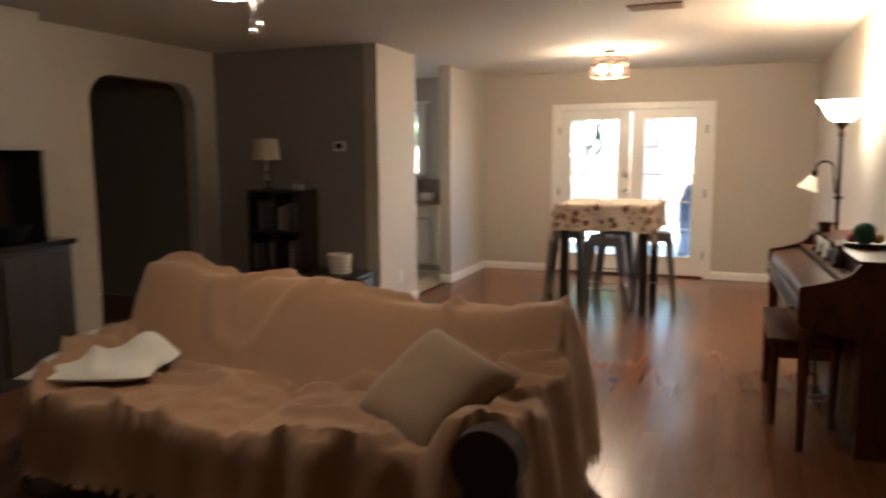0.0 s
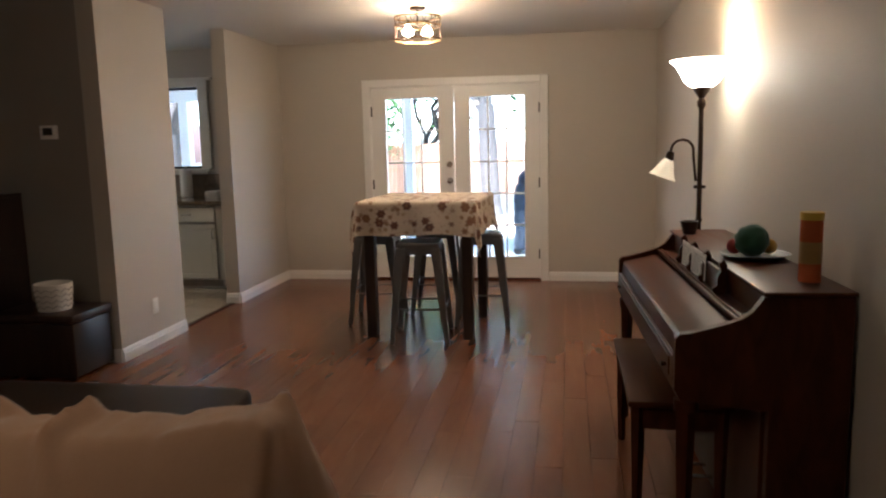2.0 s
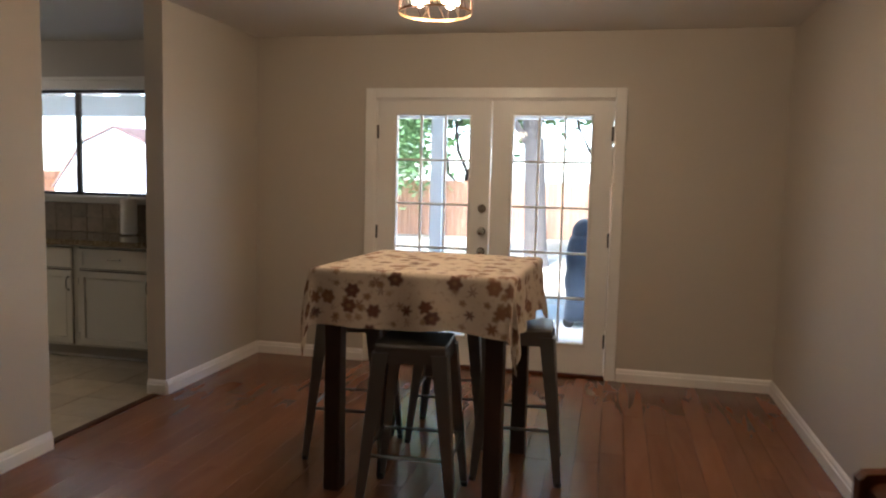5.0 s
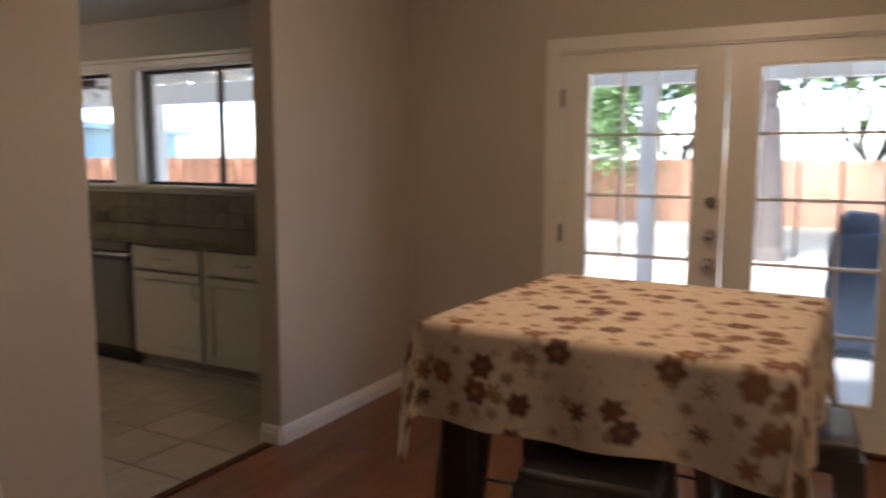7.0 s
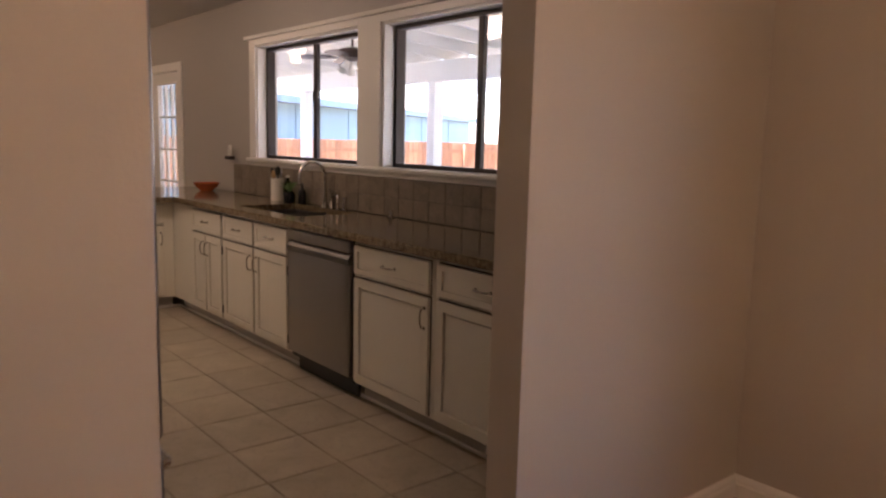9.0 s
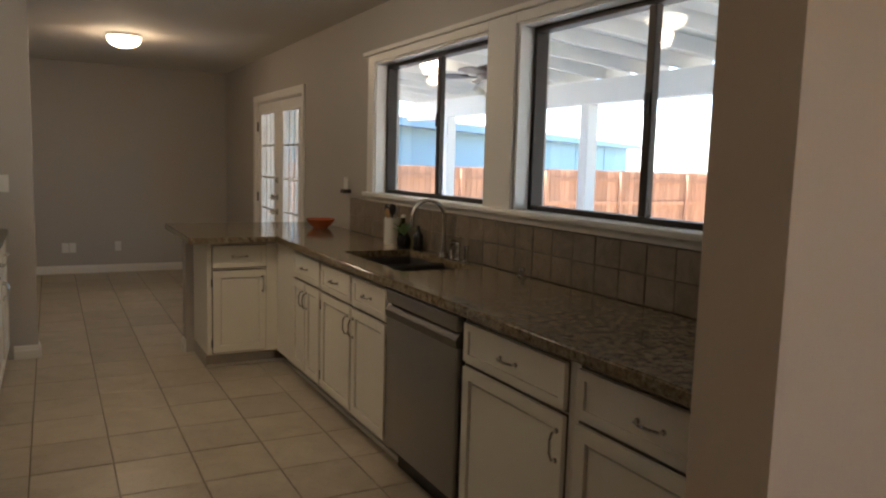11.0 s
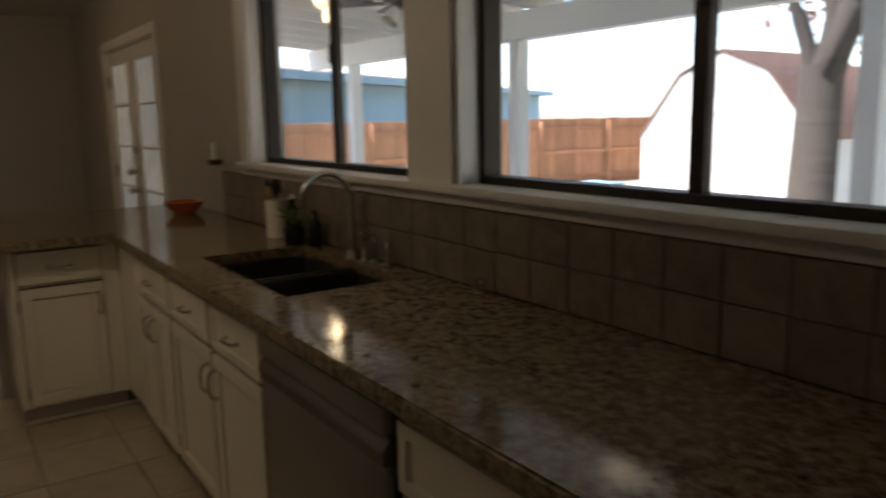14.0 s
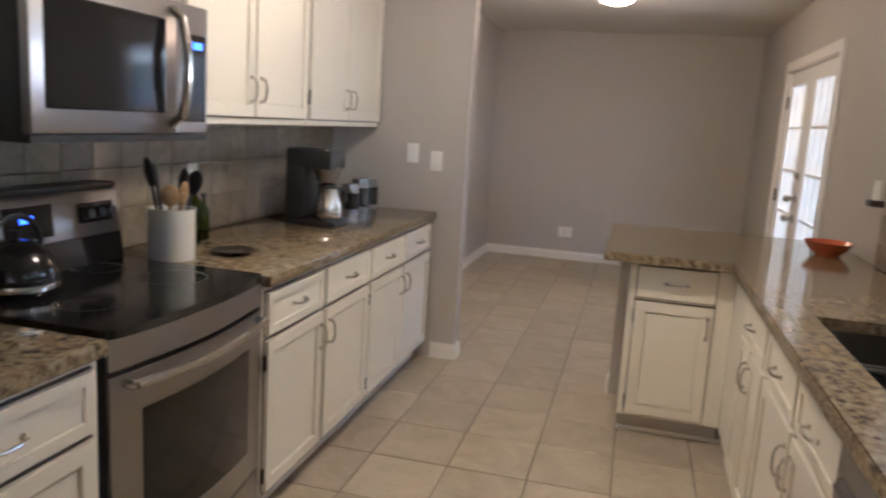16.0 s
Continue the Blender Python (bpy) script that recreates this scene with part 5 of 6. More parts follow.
for y in (-0.35, -0.11, 0.13, 0.35):
    bm = bmesh.new()
    pts = [(0.258, 0.936), (0.225, 0.94), (0.215, 0.965), (0.232, 0.985), (0.232, 1.03), (0.246, 1.06), (0.238, 1.10), (0.256, 1.12), (0.268, 1.09), (0.262, 1.04), (0.268, 0.98)]
    prism(bm, pts, "y", y - 0.012, y + 0.012)
    part("desk_bracket", bm, M_PIANO, desk, "scrolled wooden bracket")
for piece in [c for c in pi.children] + [c for k in pi.children for c in k.children]:
    for v in piece.data.vertices:
        v.co.x *= 0.955
        v.co.z = v.co.z * 0.966 if v.co.z < 0.885 else 0.855 + (v.co.z - 0.885) * 0.70
music = thing("sheet_music", "open sheet music leaning on the music desk", "sheet music", 1.085 + 0.222, 4.62, 0.8975, 2.6)
for s in (-1, 1):
    bm = bmesh.new()
    prism(bm, [(0.0, 0.0), (0.003, 0.0), (0.006, 0.105), (0.003, 0.105)], "y", 0.003 if s > 0 else -0.225, 0.225 if s > 0 else -0.003)
    page = part("page", bm, M_PAPER, music)
    for k in range(7):
        yy = 0.02 if s > 0 else -0.205
        part("stave", boxes((-0.0015 + 0.0004 * k, 0.001 + 0.0004 * k, yy, yy + 0.185, 0.012 + k * 0.012, 0.0138 + k * 0.012)), M_BLACKP, page)
pot = thing("wooden_pot", "small dark turned wooden pot on the piano", "pot", 1.375, 5.16, 0.9905)
bm = bmesh.new()
lathe(bm, [(0.0, 0.0), (0.03, 0.0), (0.042, 0.05), (0.045, 0.062), (0.038, 0.062), (0.03, 0.01), (0.0, 0.01)], seg=20)
part("pot", bm, M_DWOOD, pot)
bask = thing("ornament_tray", "dark tray holding a green moss ball and coloured balls", "tray", 1.50, 4.40, 0.9905)
bm = bmesh.new()
lathe(bm, [(0.0, 0.0), (0.09, 0.0), (0.13, 0.02), (0.125, 0.022), (0.08, 0.006), (0.0, 0.006)], seg=26)
part("tray", bm, M_BLACKP, bask)
M_MOSS = fabric("green_moss", (0.03, 0.10, 0.06), 60, 0.4)
for name, x, y, r, m in (("moss_ball", -0.02, -0.04, 0.062, M_MOSS), ("ball", 0.01, 0.075, 0.045, M_ORANGE), ("ball", 0.06, 0.03, 0.03, paint("yellow_ball", (0.6, 0.36, 0.05), 0.5)), ("ball", -0.065, 0.04, 0.03, paint("red_ball", (0.35, 0.03, 0.03), 0.5))):
    bm = bmesh.new()
    bmesh.ops.create_icosphere(bm, subdivisions=3, radius=r, matrix=Matrix.Translation((x, y, r + 0.012)))
    if name == "moss_ball":
        for v in bm.verts:
            v.co += (v.co - Vector((x, y, r + 0.012))).normalized() * 0.008 * noise.noise(v.co * 60)
    part(name, bm, m, bask)
tube_can = thing("cardboard_canister", "tall orange and yellow cardboard canister on the piano", "canister", 1.56, 3.93, 0.9905)
bm = bmesh.new()
cyl(bm, (0, 0, 0), (0, 0, 0.20), 0.034, seg=26)
part("body", bm, M_ORANGE, tube_can)
part("lid", made(cyl, (0, 0, 0.20), (0, 0, 0.225), 0.036, seg=26), paint("yellow_plastic_lid", (0.62, 0.40, 0.04), 0.4), tube_can)
part("band", made(cyl, (0, 0, 0.06), (0, 0, 0.13), 0.0348, seg=26), paint("label_band", (0.35, 0.20, 0.05), 0.5), tube_can)
bench = thing("piano_bench", "mahogany piano bench pushed under the keyboard", "bench", 1.20, 4.56, 0)
part("seat", boxes((-0.19, 0.19, -0.45, 0.45, 0.475, 0.50), bev=0.008, seg=2), M_PIANO, bench)
part("apron", boxes((-0.165, 0.165, -0.42, 0.42, 0.385, 0.475)), M_PIANO, bench)
for x in (-0.15, 0.15):
    for y in (-0.41, 0.41):
        part("leg", made(cyl, (x, y, 0.0), (x, y, 0.475), 0.016, 0.027, 4), M_PIANO, bench)


# ---- living room ----
def soft(a, b, t):
    k = max(0.0, min(1.0, (t - a) / (b - a)))
    return k * k * (3 - 2 * k)


sofa = thing("sofa", "three-seat sofa under a loose tan slipcover", "sofa", -1.05, 2.75, 0, 0)


def sofa_height(x, y):
    """Height of the draped cover over seat, arms and back; x along the sofa, y towards its back."""
    w = 0.018 * noise.noise(Vector((x * 3, y * 3, 1))) + 0.010 * noise.noise(Vector((x * 9, y * 6, 4)))
    crease = 1 - abs(noise.noise(Vector((x * 2.2 + y, y * 2.6 - x * 0.8, 6))))
    w += 0.045 * max(0, crease - 0.86) / 0.14 - 0.016 * abs(noise.noise(Vector((x * 14, y * 5, 2)))) - 0.045 * math.exp(-((y - 0.09) / 0.035) ** 2) * (0.6 + noise.noise(Vector((x * 5, 3, 3))))
    seat = 0.44 + 0.03 * math.sin(math.pi * min(1, abs(x) / 1.1)) - 0.035 * math.exp(-((x - 0.02) / 0.035) ** 2)
    back = 0.84 + 0.05 * math.cos(x * 2.6 + 0.3) + 0.14 * soft(-0.55, -1.0, x) - 0.36 * soft(-1.06, -1.24, x) + 0.05 * soft(0.80, 1.10, x) - 0.34 * soft(1.14, 1.34, x) - 0.06 * math.exp(-((x - 0.40) / 0.25) ** 2) - 0.03 * math.exp(-((x - 0.04) / 0.05) ** 2)
    h = seat + (back - seat) * soft(0.10, 0.42, y) - 0.10 * soft(0.60, 0.72, y)
    arm_r = 0.62 + 0.03 * math.sin(y * 5)
    arm_l = 0.60
    h = max(h, seat + (arm_r - seat) * soft(0.84, 0.98, x), seat + (arm_l - seat) * soft(-0.95, -1.12, x))
    return h + w


def sofa_cover(bm):
    nx, ny = 170, 96
    x0, x1, y0, y1 = -1.52, 1.58, -0.86, 0.86
    rows = []
    for i in range(nx + 1):
        row = []
        for j in range(ny + 1):
            x, y = x0 + (x1 - x0) * i / nx, y0 + (y1 - y0) * j / ny
            edge_y = -0.74 + 0.02 * math.sin(x * 11) + 0.015 * math.sin(x * 23 + 1)
            ex0, ex1 = -1.36 + 0.30 * soft(0.1, -0.75, y) + 0.02 * math.sin(y * 13), 1.27 + 0.03 * math.sin(y * 12)
            k = soft(edge_y - 0.035, edge_y + 0.045, y) * soft(0.82, 0.72, y) * soft(ex0 - 0.07, ex0 + 0.07, x) * soft(ex1 + 0.05, ex1 - 0.06, x)
            h = sofa_height(max(-1.3, min(1.3, x)), max(-0.7, min(0.7, y)))
            lowest = 0.10 + 0.04 * noise.noise(Vector((x * 2, y * 2, 9)))
            fold = 0.016 * math.sin(x * 26 + 3 * noise.noise(Vector((x, y, 3)))) * (1 - k)
            row.append(bm.verts.new((x, -0.74 + 0.78 * (y + 0.74 + fold * (1 if abs(y) > 0.6 else 0)), lowest + (h - lowest) * k)))
        rows.append(row)
    for i in range(nx):
        for j in range(ny):
            f = (rows[i][j], rows[i + 1][j], rows[i + 1][j + 1], rows[i][j + 1])
            if max(v.co.z for v in f) > 0.155:
                bm.faces.new(f)
    bmesh.ops.delete(bm, geom=[v for v in bm.verts if not v.link_faces], context="VERTS")


part("slipcover", made(sofa_cover), M_COVER, sofa, "wrinkled tan fabric slipcover", smooth=80)
part("body", boxes((-1.12, 1.08, -0.62, 0.33, 0.09, 0.40), bev=0.03, seg=2), M_DARKFAB, sofa)
bm = bmesh.new()
cyl(bm, (1.12, -0.795, 0.50), (1.12, -0.68, 0.50), 0.118, 0.124, 28)
box(bm, 1.02, 1.22, -0.77, -0.68, 0.09, 0.50, 0.02)
part("arm_front", bm, M_DARKFAB, sofa, "bare dark upholstered arm front")
for x in (-1.2, 1.14):
    for y in (-0.6, 0.28):
        part("foot", made(cyl, (x, y, 0.0), (x, y, 0.16), 0.025, 0.035, 12), M_DWOOD, sofa)


def cushion(name, label, m, size, loc, rot, thick=0.16, fold=0.0):
    bm = bmesh.new()
    n = 26
    for side in (1, -1):
        rows = []
        for i in range(n + 1):
            row = []
            for j in range(n + 1):
                u, v = i / n * 2 - 1, j / n * 2 - 1
                pinch = 1 - 0.07 * (1 - u * u) * abs(v) ** 3 - 0.0
                pinch2 = 1 - 0.07 * (1 - v * v) * abs(u) ** 3
                z = side * thick / 2 * max(0, (1 - u ** 4) * (1 - v ** 4)) ** 0.5
                z += 0.012 * noise.noise(Vector((u * 3, v * 3, side))) * (1 - max(abs(u), abs(v)))
                row.append(bm.verts.new((u * size / 2 * pinch2, v * size / 2 * pinch, z)))
            rows.append(row)
        for i in range(n):
            for j in range(n):
                bm.faces.new((rows[i][j], rows[i + 1][j], rows[i + 1][j + 1], rows[i][j + 1]))
    bmesh.ops.remove_doubles(bm, verts=bm.verts, dist=0.0008)
    bmesh.ops.recalc_face_normals(bm, faces=bm.faces)
    ob = tagged(part(name, bm, m, smooth=70), label, "pillow")
    ob.matrix_basis = pose(*loc, *rot)
    return ob


cushion("throw_pillow", "square taupe throw pillow leaning on the sofa arm", M_PILLOW, 0.50, (-0.27, 2.38, 0.565), (38, 12, -30), 0.26)
blanket = thing("white_blanket", "crumpled white blanket folded on the sofa seat", "blanket", -2.02, 2.42, 0.475, 24)


def crumpled(bm, hx, hy, n=34):
    for side in (1, -1):
        rows = []
        for i in range(n + 1):
            row = []
            for j in range(n + 1):
                u, v = i / n * 2 - 1, j / n * 2 - 1
                rim = (1 - u ** 8) * (1 - v ** 8)
                lump = 0.10 * math.exp(-((u - 0.55) / 0.34) ** 2 - ((v - 0.55) / 0.45) ** 2) + 0.03 * math.exp(-((u + v * 0.3 + 0.1) / 0.12) ** 2)
                w = 0.010 * noise.noise(Vector((u * 3, v * 3, 5)))
                z = 0.035 + (lump + w + 0.03) * rim if side > 0 else 0.035 - 0.033 * rim
                row.append(bm.verts.new((hx * u * (1 + 0.06 * math.sin(v * 3)), hy * v * (1 + 0.08 * math.sin(u * 2.5 + 1)), z)))
            rows.append(row)
        for i in range(n):
            for j in range(n):
                q = (rows[i][j], rows[i + 1][j], rows[i + 1][j + 1], rows[i][j + 1])
                bm.faces.new(q if side > 0 else q[::-1])
    bmesh.ops.remove_doubles(bm, verts=bm.verts, dist=0.0005)


part("cloth", made(crumpled, 0.31, 0.24), M_WHITEFAB, blanket, smooth=80)
ott = thing("ottoman_bench", "dark brown leather bench behind the sofa", "bench", -1.15, 4.05, 0)
bm = bmesh.new()
puff(bm, -0.62, 0.62, -0.24, 0.24, 0.30, 0.45, 0.045, 14, 0.006, 5)
part("cushion", bm, M_LEATHER, ott)
part("body", boxes((-0.60, 0.60, -0.225, 0.225, 0.08, 0.31), bev=0.01), M_LEATHER, ott)
for x in (-0.54, 0.54):
    for y in (-0.18, 0.18):
        part("foot", made(cyl, (x, y, 0.0), (x, y, 0.085), 0.018, 0.028, 12), M_DWOOD, ott)

shelf = thing("bookshelf", "open espresso cube bookshelf, half full, against the dark wall", "bookshelf", -3.17, 5.78, 0)
part("side", boxes((-0.29, -0.267, -0.15, 0.15, 0.0, 1.155)), M_DWOOD, shelf)
part("side", boxes((0.267, 0.29, -0.15, 0.15, 0.0, 1.155)), M_DWOOD, shelf)
part("divider", boxes((-0.012, 0.012, -0.145, 0.145, 0.03, 1.14)), M_DWOOD, shelf)
for z in (0.03, 0.41, 0.78, 1.155):
    part("shelf_board", boxes((-0.292, 0.292, -0.155, 0.15, z, z + 0.025), bev=0.003), M_DWOOD, shelf)
random.seed(23)
for z in (0.055, 0.435, 0.805):
    for c in (-0.14, 0.14):
        x = c - 0.115
        while x < c + 0.075:
            wdt = random.uniform(0.018, 0.045)
            h = random.uniform(0.16, 0.27)
            if random.random() < 0.55:
                col = random.choice(((0.05, 0.04, 0.05), (0.18, 0.16, 0.15), (0.10, 0.12, 0.18), (0.30, 0.27, 0.24), (0.12, 0.05, 0.04)))
                b = thing("book", "book standing on the dark shelf", "book", -3.17 + x, 5.72, z, group="books on the shelf")
                part("cover", boxes((0, wdt, -0.06, 0.09, 0.0, h), bev=0.002), paint("book_cover", col, 0.5), b)
                part("pages", boxes((0.003, wdt - 0.003, -0.055, 0.088, h, h + 0.002)), M_PAPER, b)
            x += wdt + random.uniform(0.003, 0.03)
tl = thing("table_lamp", "small table lamp with a cream drum shade and glass base", "table lamp", -3.31, 5.75, 1.18)
bm = bmesh.new()
lathe(bm, [(0.0, 0.0), (0.055, 0.0), (0.058, 0.012), (0.02, 0.03), (0.03, 0.06), (0.045, 0.09), (0.03, 0.125), (0.014, 0.15), (0.024, 0.175), (0.012, 0.2), (0.008, 0.29), (0.0, 0.29)], seg=24)
part("base", bm, M_CHROME, tl, "mercury glass base")
bm = bmesh.new()
lathe(bm, [(0.125, 0.28), (0.105, 0.475), (0.102, 0.475), (0.122, 0.28)], seg=32, caps=False)
part("shade", bm, M_LSHADE, tl)
for x, r, h in ((-3.0, 0.02, 0.06), (-2.93, 0.022, 0.05)):
    jar = thing("candle_jar", "small pale candle jar on the bookshelf", "candle", x, 5.74, 1.18)
    bm = bmesh.new()
    lathe(bm, [(0.0, 0.0), (r, 0.0), (r, h), (r * 0.85, h), (r * 0.85, h * 0.7), (0.0, h * 0.7)], seg=16)
    part("jar", bm, M_CERAMIC, jar)
trunk = thing("blanket_chest", "dark brown storage trunk beside the bookshelf", "trunk", -2.56, 5.72, 0)
part("body", boxes((-0.30, 0.28, -0.20, 0.20, 0.02, 0.37), bev=0.012, seg=2), M_DWOOD, trunk)
part("lid", boxes((-0.31, 0.29, -0.21, 0.21, 0.375, 0.43), bev=0.015, seg=2), M_DWOOD, trunk)
bag = thing("patterned_basket", "white fabric basket with a grey zigzag pattern on the trunk", "basket", -2.53, 5.70, 0.43)
bm = bmesh.new()
lathe(bm, [(0.0, 0.0), (0.10, 0.0), (0.118, 0.17), (0.112, 0.175), (0.095, 0.02), (0.0, 0.02)], seg=26)
part("body", bm, M_WHITEFAB, bag)
for k in range(4):
    bm = bmesh.new()
    pts = [((0.103 + 0.0042 * k * 0.9 + 0.002) * math.cos(2 * math.pi * i / 24), (0.103 + 0.0042 * k * 0.9 + 0.002) * math.sin(2 * math.pi * i / 24), 0.03 + 0.036 * k + (0.008 if i % 2 else -0.008)) for i in range(25)]
    tube(bm, pts, 0.0045, 5)
    part("zigzag", bm, M_KWALL, bag)

bar_lo = thing("bar_cabinet", "dark built-in base cabinet with a black counter", "cabinet", -4.03, 2.9, 0)
part("body", boxes((0.0, 0.52, -1.0, 0.74, 0.0, 0.90), bev=0.004), M_DWOOD, bar_lo)
part("counter", boxes((0.0, 0.56, -1.0, 0.76, 0.90, 0.94), bev=0.006), M_BLACK, bar_lo)
for k in range(3):
    part("door", boxes((0.52, 0.538, -0.96 + k * 0.57, -0.42 + k * 0.57, 0.08, 0.86), bev=0.004), M_DWOOD, bar_lo)
bar_up = thing("bar_wall_cabinet", "greige painted wall cabinet above the dark counter", "cabinet", -4.03, 2.9, 1.55)
part("body", boxes((0.0, 0.31, -1.0, 0.79, 0.0, 0.94), bev=0.003), M_WALL, bar_up)
for k in range(3):
    part("door", boxes((0.31, 0.328, -0.97 + k * 0.585, -0.40 + k * 0.585, 0.02, 0.92), bev=0.004), M_WALL, bar_up)
part("back_panel", boxes((0.0, 0.02, -1.0, 0.755, 0.941, 1.55)), M_DWOOD, bar_lo, "dark panel behind the counter")
part("end_panel", boxes((0.0, 0.30, 0.735, 0.757, 0.941, 1.549)), M_DWOOD, bar_lo)
item = thing("countertop_basket", "dark wire basket on the black counter", "basket", -3.72, 3.35, 0.94)
bm = bmesh.new()
lathe(bm, [(0.0, 0.0), (0.08, 0.0), (0.13, 0.10), (0.124, 0.10), (0.07, 0.012), (0.0, 0.012)], seg=22)
part("basket", bm, M_BLACKP, item)


def ceiling_fan(x, y, top, hub, r, label, m_blade, lit):
    ob = thing("ceiling_fan", label, "ceiling fan", x, y, 0)
    bm = bmesh.new()
    lathe(bm, [(0.0, top), (0.07, top), (0.06, top - 0.05), (0.0, top - 0.05)], seg=20)
    cyl(bm, (0, 0, top - 0.05), (0, 0, hub + 0.08), 0.013, seg=10)
    part("downrod", bm, M_OILBRONZE, ob)
    bm = bmesh.new()
    lathe(bm, [(0.0, hub + 0.09), (0.05, hub + 0.085), (0.13, hub + 0.06), (0.145, hub + 0.02), (0.13, hub - 0.025), (0.06, hub - 0.05), (0.0, hub - 0.05)], seg=28)
    part("motor", bm, M_OILBRONZE, ob)
    for k in range(5):
        a = radians(72 * k + 18)
        bm = bmesh.new()
        pts = [(0.20, -0.045), (0.30, -0.062), (r - 0.06, -0.072), (r - 0.015, -0.05), (r, 0.0), (r - 0.015, 0.05), (r - 0.06, 0.072), (0.30, 0.062), (0.20, 0.045)]
        prism(bm, pts, "z", -0.004, 0.004)
        bl_ = part("blade", bm, m_blade, ob)
        bl_.matrix_basis = pose(0, 0, hub - 0.02, 0, 0, math.degrees(a)) @ pose(0, 0, 0, 11, 0, 0)
        br = bmesh.new()
        prism(br, [(0.11, -0.02), (0.26, -0.03), (0.26, 0.03), (0.11, 0.02)], "z", -0.010, -0.004)
        part("bracket", br, M_OILBRONZE, bl_)
    return ob


fan1 = ceiling_fan(-1.06, 2.22, 2.5, 2.34, 0.62, "bronze ceiling fan with a lit glass bowl", M_DWOOD, True)
bm = bmesh.new()
lathe(bm, [(0.15, 2.22), (0.148, 2.19), (0.12, 2.145), (0.07, 2.115), (0.0, 2.105)], seg=30)
gb = part("glass_bowl", bm, M_BOWLLIT, fan1, "glowing frosted bowl")
bm = bmesh.new()
lathe(bm, [(0.0, 2.29), (0.06, 2.29), (0.155, 2.235), (0.155, 2.215), (0.0, 2.215)], seg=30)
part("fitter", bm, M_OILBRONZE, fan1)
for dx, dy, z in ((0.06, 0.13, 2.03), (0.015, 0.145, 2.01)):
    bm = bmesh.new()
    cyl(bm, (dx, dy, 2.25), (dx, dy, z), 0.0015, seg=6)
    bmesh.ops.create_uvsphere(bm, u_segments=10, v_segments=8, radius=0.011, matrix=Matrix.Translation((dx, dy, z)))
    part("pull_chain", bm, M_CHROME, fan1, "pull chain with a pale knob")


# ---- the yard ----
GZ = -0.32
bm = bmesh.new()
N = 60
rows = []
for i in range(N + 1):
    row = []
    for j in range(N + 1):
        u, v = i / N * 2 - 1, j / N * 2 - 1
        x, y = -6 + 60 * u * (0.35 + 0.65 * u * u) * 8, 15 + 60 * v * (0.35 + 0.65 * v * v) * 8
        z = GZ + 0.04 * noise.noise(Vector((x * 0.4, y * 0.4, 0)))
        row.append(bm.verts.new((x, y, z)))
    rows.append(row)
for i in range(N):
    for j in range(N):
        bm.faces.new((rows[i][j], rows[i + 1][j], rows[i + 1][j + 1], rows[i][j + 1]))
structure("ground", bm, M_GROUND, "bare yard strewn with dry leaves", "ground", 80)
structure("patio_slab", boxes((-13.5, 3.0, 9.28, 12.95, -0.4, -0.10), bev=0.01), M_CONCRETE, "pale concrete patio slab", "patio")
shut = structure("house_outer_wall", boxes((-14.0, -11.75, 9.10, 9.25, -0.4, 2.6), (1.78, 4.0, 9.10, 9.25, -0.4, 2.6)), M_SIDING, "outer wall beside the patio", "wall")

cover = thing("patio_cover", "white painted patio cover with open rafters", "patio cover", 0, 0, 0)
part("roof_deck", made(prism, [(9.285, 2.86), (13.15, 2.56), (13.15, 2.61), (9.285, 2.91)], "x", -13.6, 3.0), M_PATIO, cover)
for k in range(27):
    x = -13.4 + 0.61 * k
    part("rafter", made(prism, [(9.29, 2.72), (13.1, 2.42), (13.1, 2.56), (9.29, 2.858)], "x", x - 0.02, x + 0.02), M_PATIO, cover)
part("beam", boxes((-13.6, 3.0, 12.62, 12.78, 2.17, 2.44), bev=0.006), M_PATIO, cover)
for x in (-12.2, -8.72, -5.27, -1.62, 1.75):
    part("post", boxes((x - 0.075, x + 0.075, 12.625, 12.775, -0.10, 2.17), bev=0.006), M_PATIO, cover)

fan2 = ceiling_fan(-7.32, 10.5, 2.67, 2.22, 0.60, "dark bronze patio ceiling fan with three glass shades", M_DWOOD, False)
for k in range(3):
    a = radians(120 * k + 40)
    bm = bmesh.new()
    lathe(bm, [(0.018, 0.0), (0.03, -0.02), (0.045, -0.07), (0.062, -0.12), (0.058, -0.12), (0.03, -0.03)], seg=20, caps=False)
    s = part("glass_shade", bm, M_SHADE, fan2, "unlit bell glass shade")
    s.matrix_basis = pose(0.06 * math.cos(a), 0.06 * math.sin(a), 2.16, 0, 0, math.degrees(a)) @ pose(0, 0, 0, 0, -38, 0)
pl = thing("porch_light", "lit frosted globe under the patio cover", "porch light", -9.3, 10.87, 2.60)
bm = bmesh.new()
lathe(bm, [(0.09, 0.0), (0.10, -0.03), (0.10, -0.07), (0.06, -0.12), (0.0, -0.13)], seg=22)
g = part("globe", bm, M_BOWLLIT, pl, "glowing frosted globe")

grill = thing("covered_grill", "barbecue grill under a blue-black cover on the patio", "grill", 0.24, 11.7, -0.10)
bm = bmesh.new()
puff(bm, -0.17, 0.34, -0.28, 0.28, 0.05, 0.98, 0.10, 16, 0.03, 5)
puff(bm, -0.12, 0.22, -0.2, 0.2, 0.80, 1.14, 0.12, 12, 0.02, 6)
part("cover", bm, M_GRILL, grill, smooth=70)
for x in (-0.12, 0.26):
    part("wheel", made(cyl, (x, -0.2, 0.06), (x, -0.16, 0.06), 0.06, seg=18), M_BLACKP, grill)


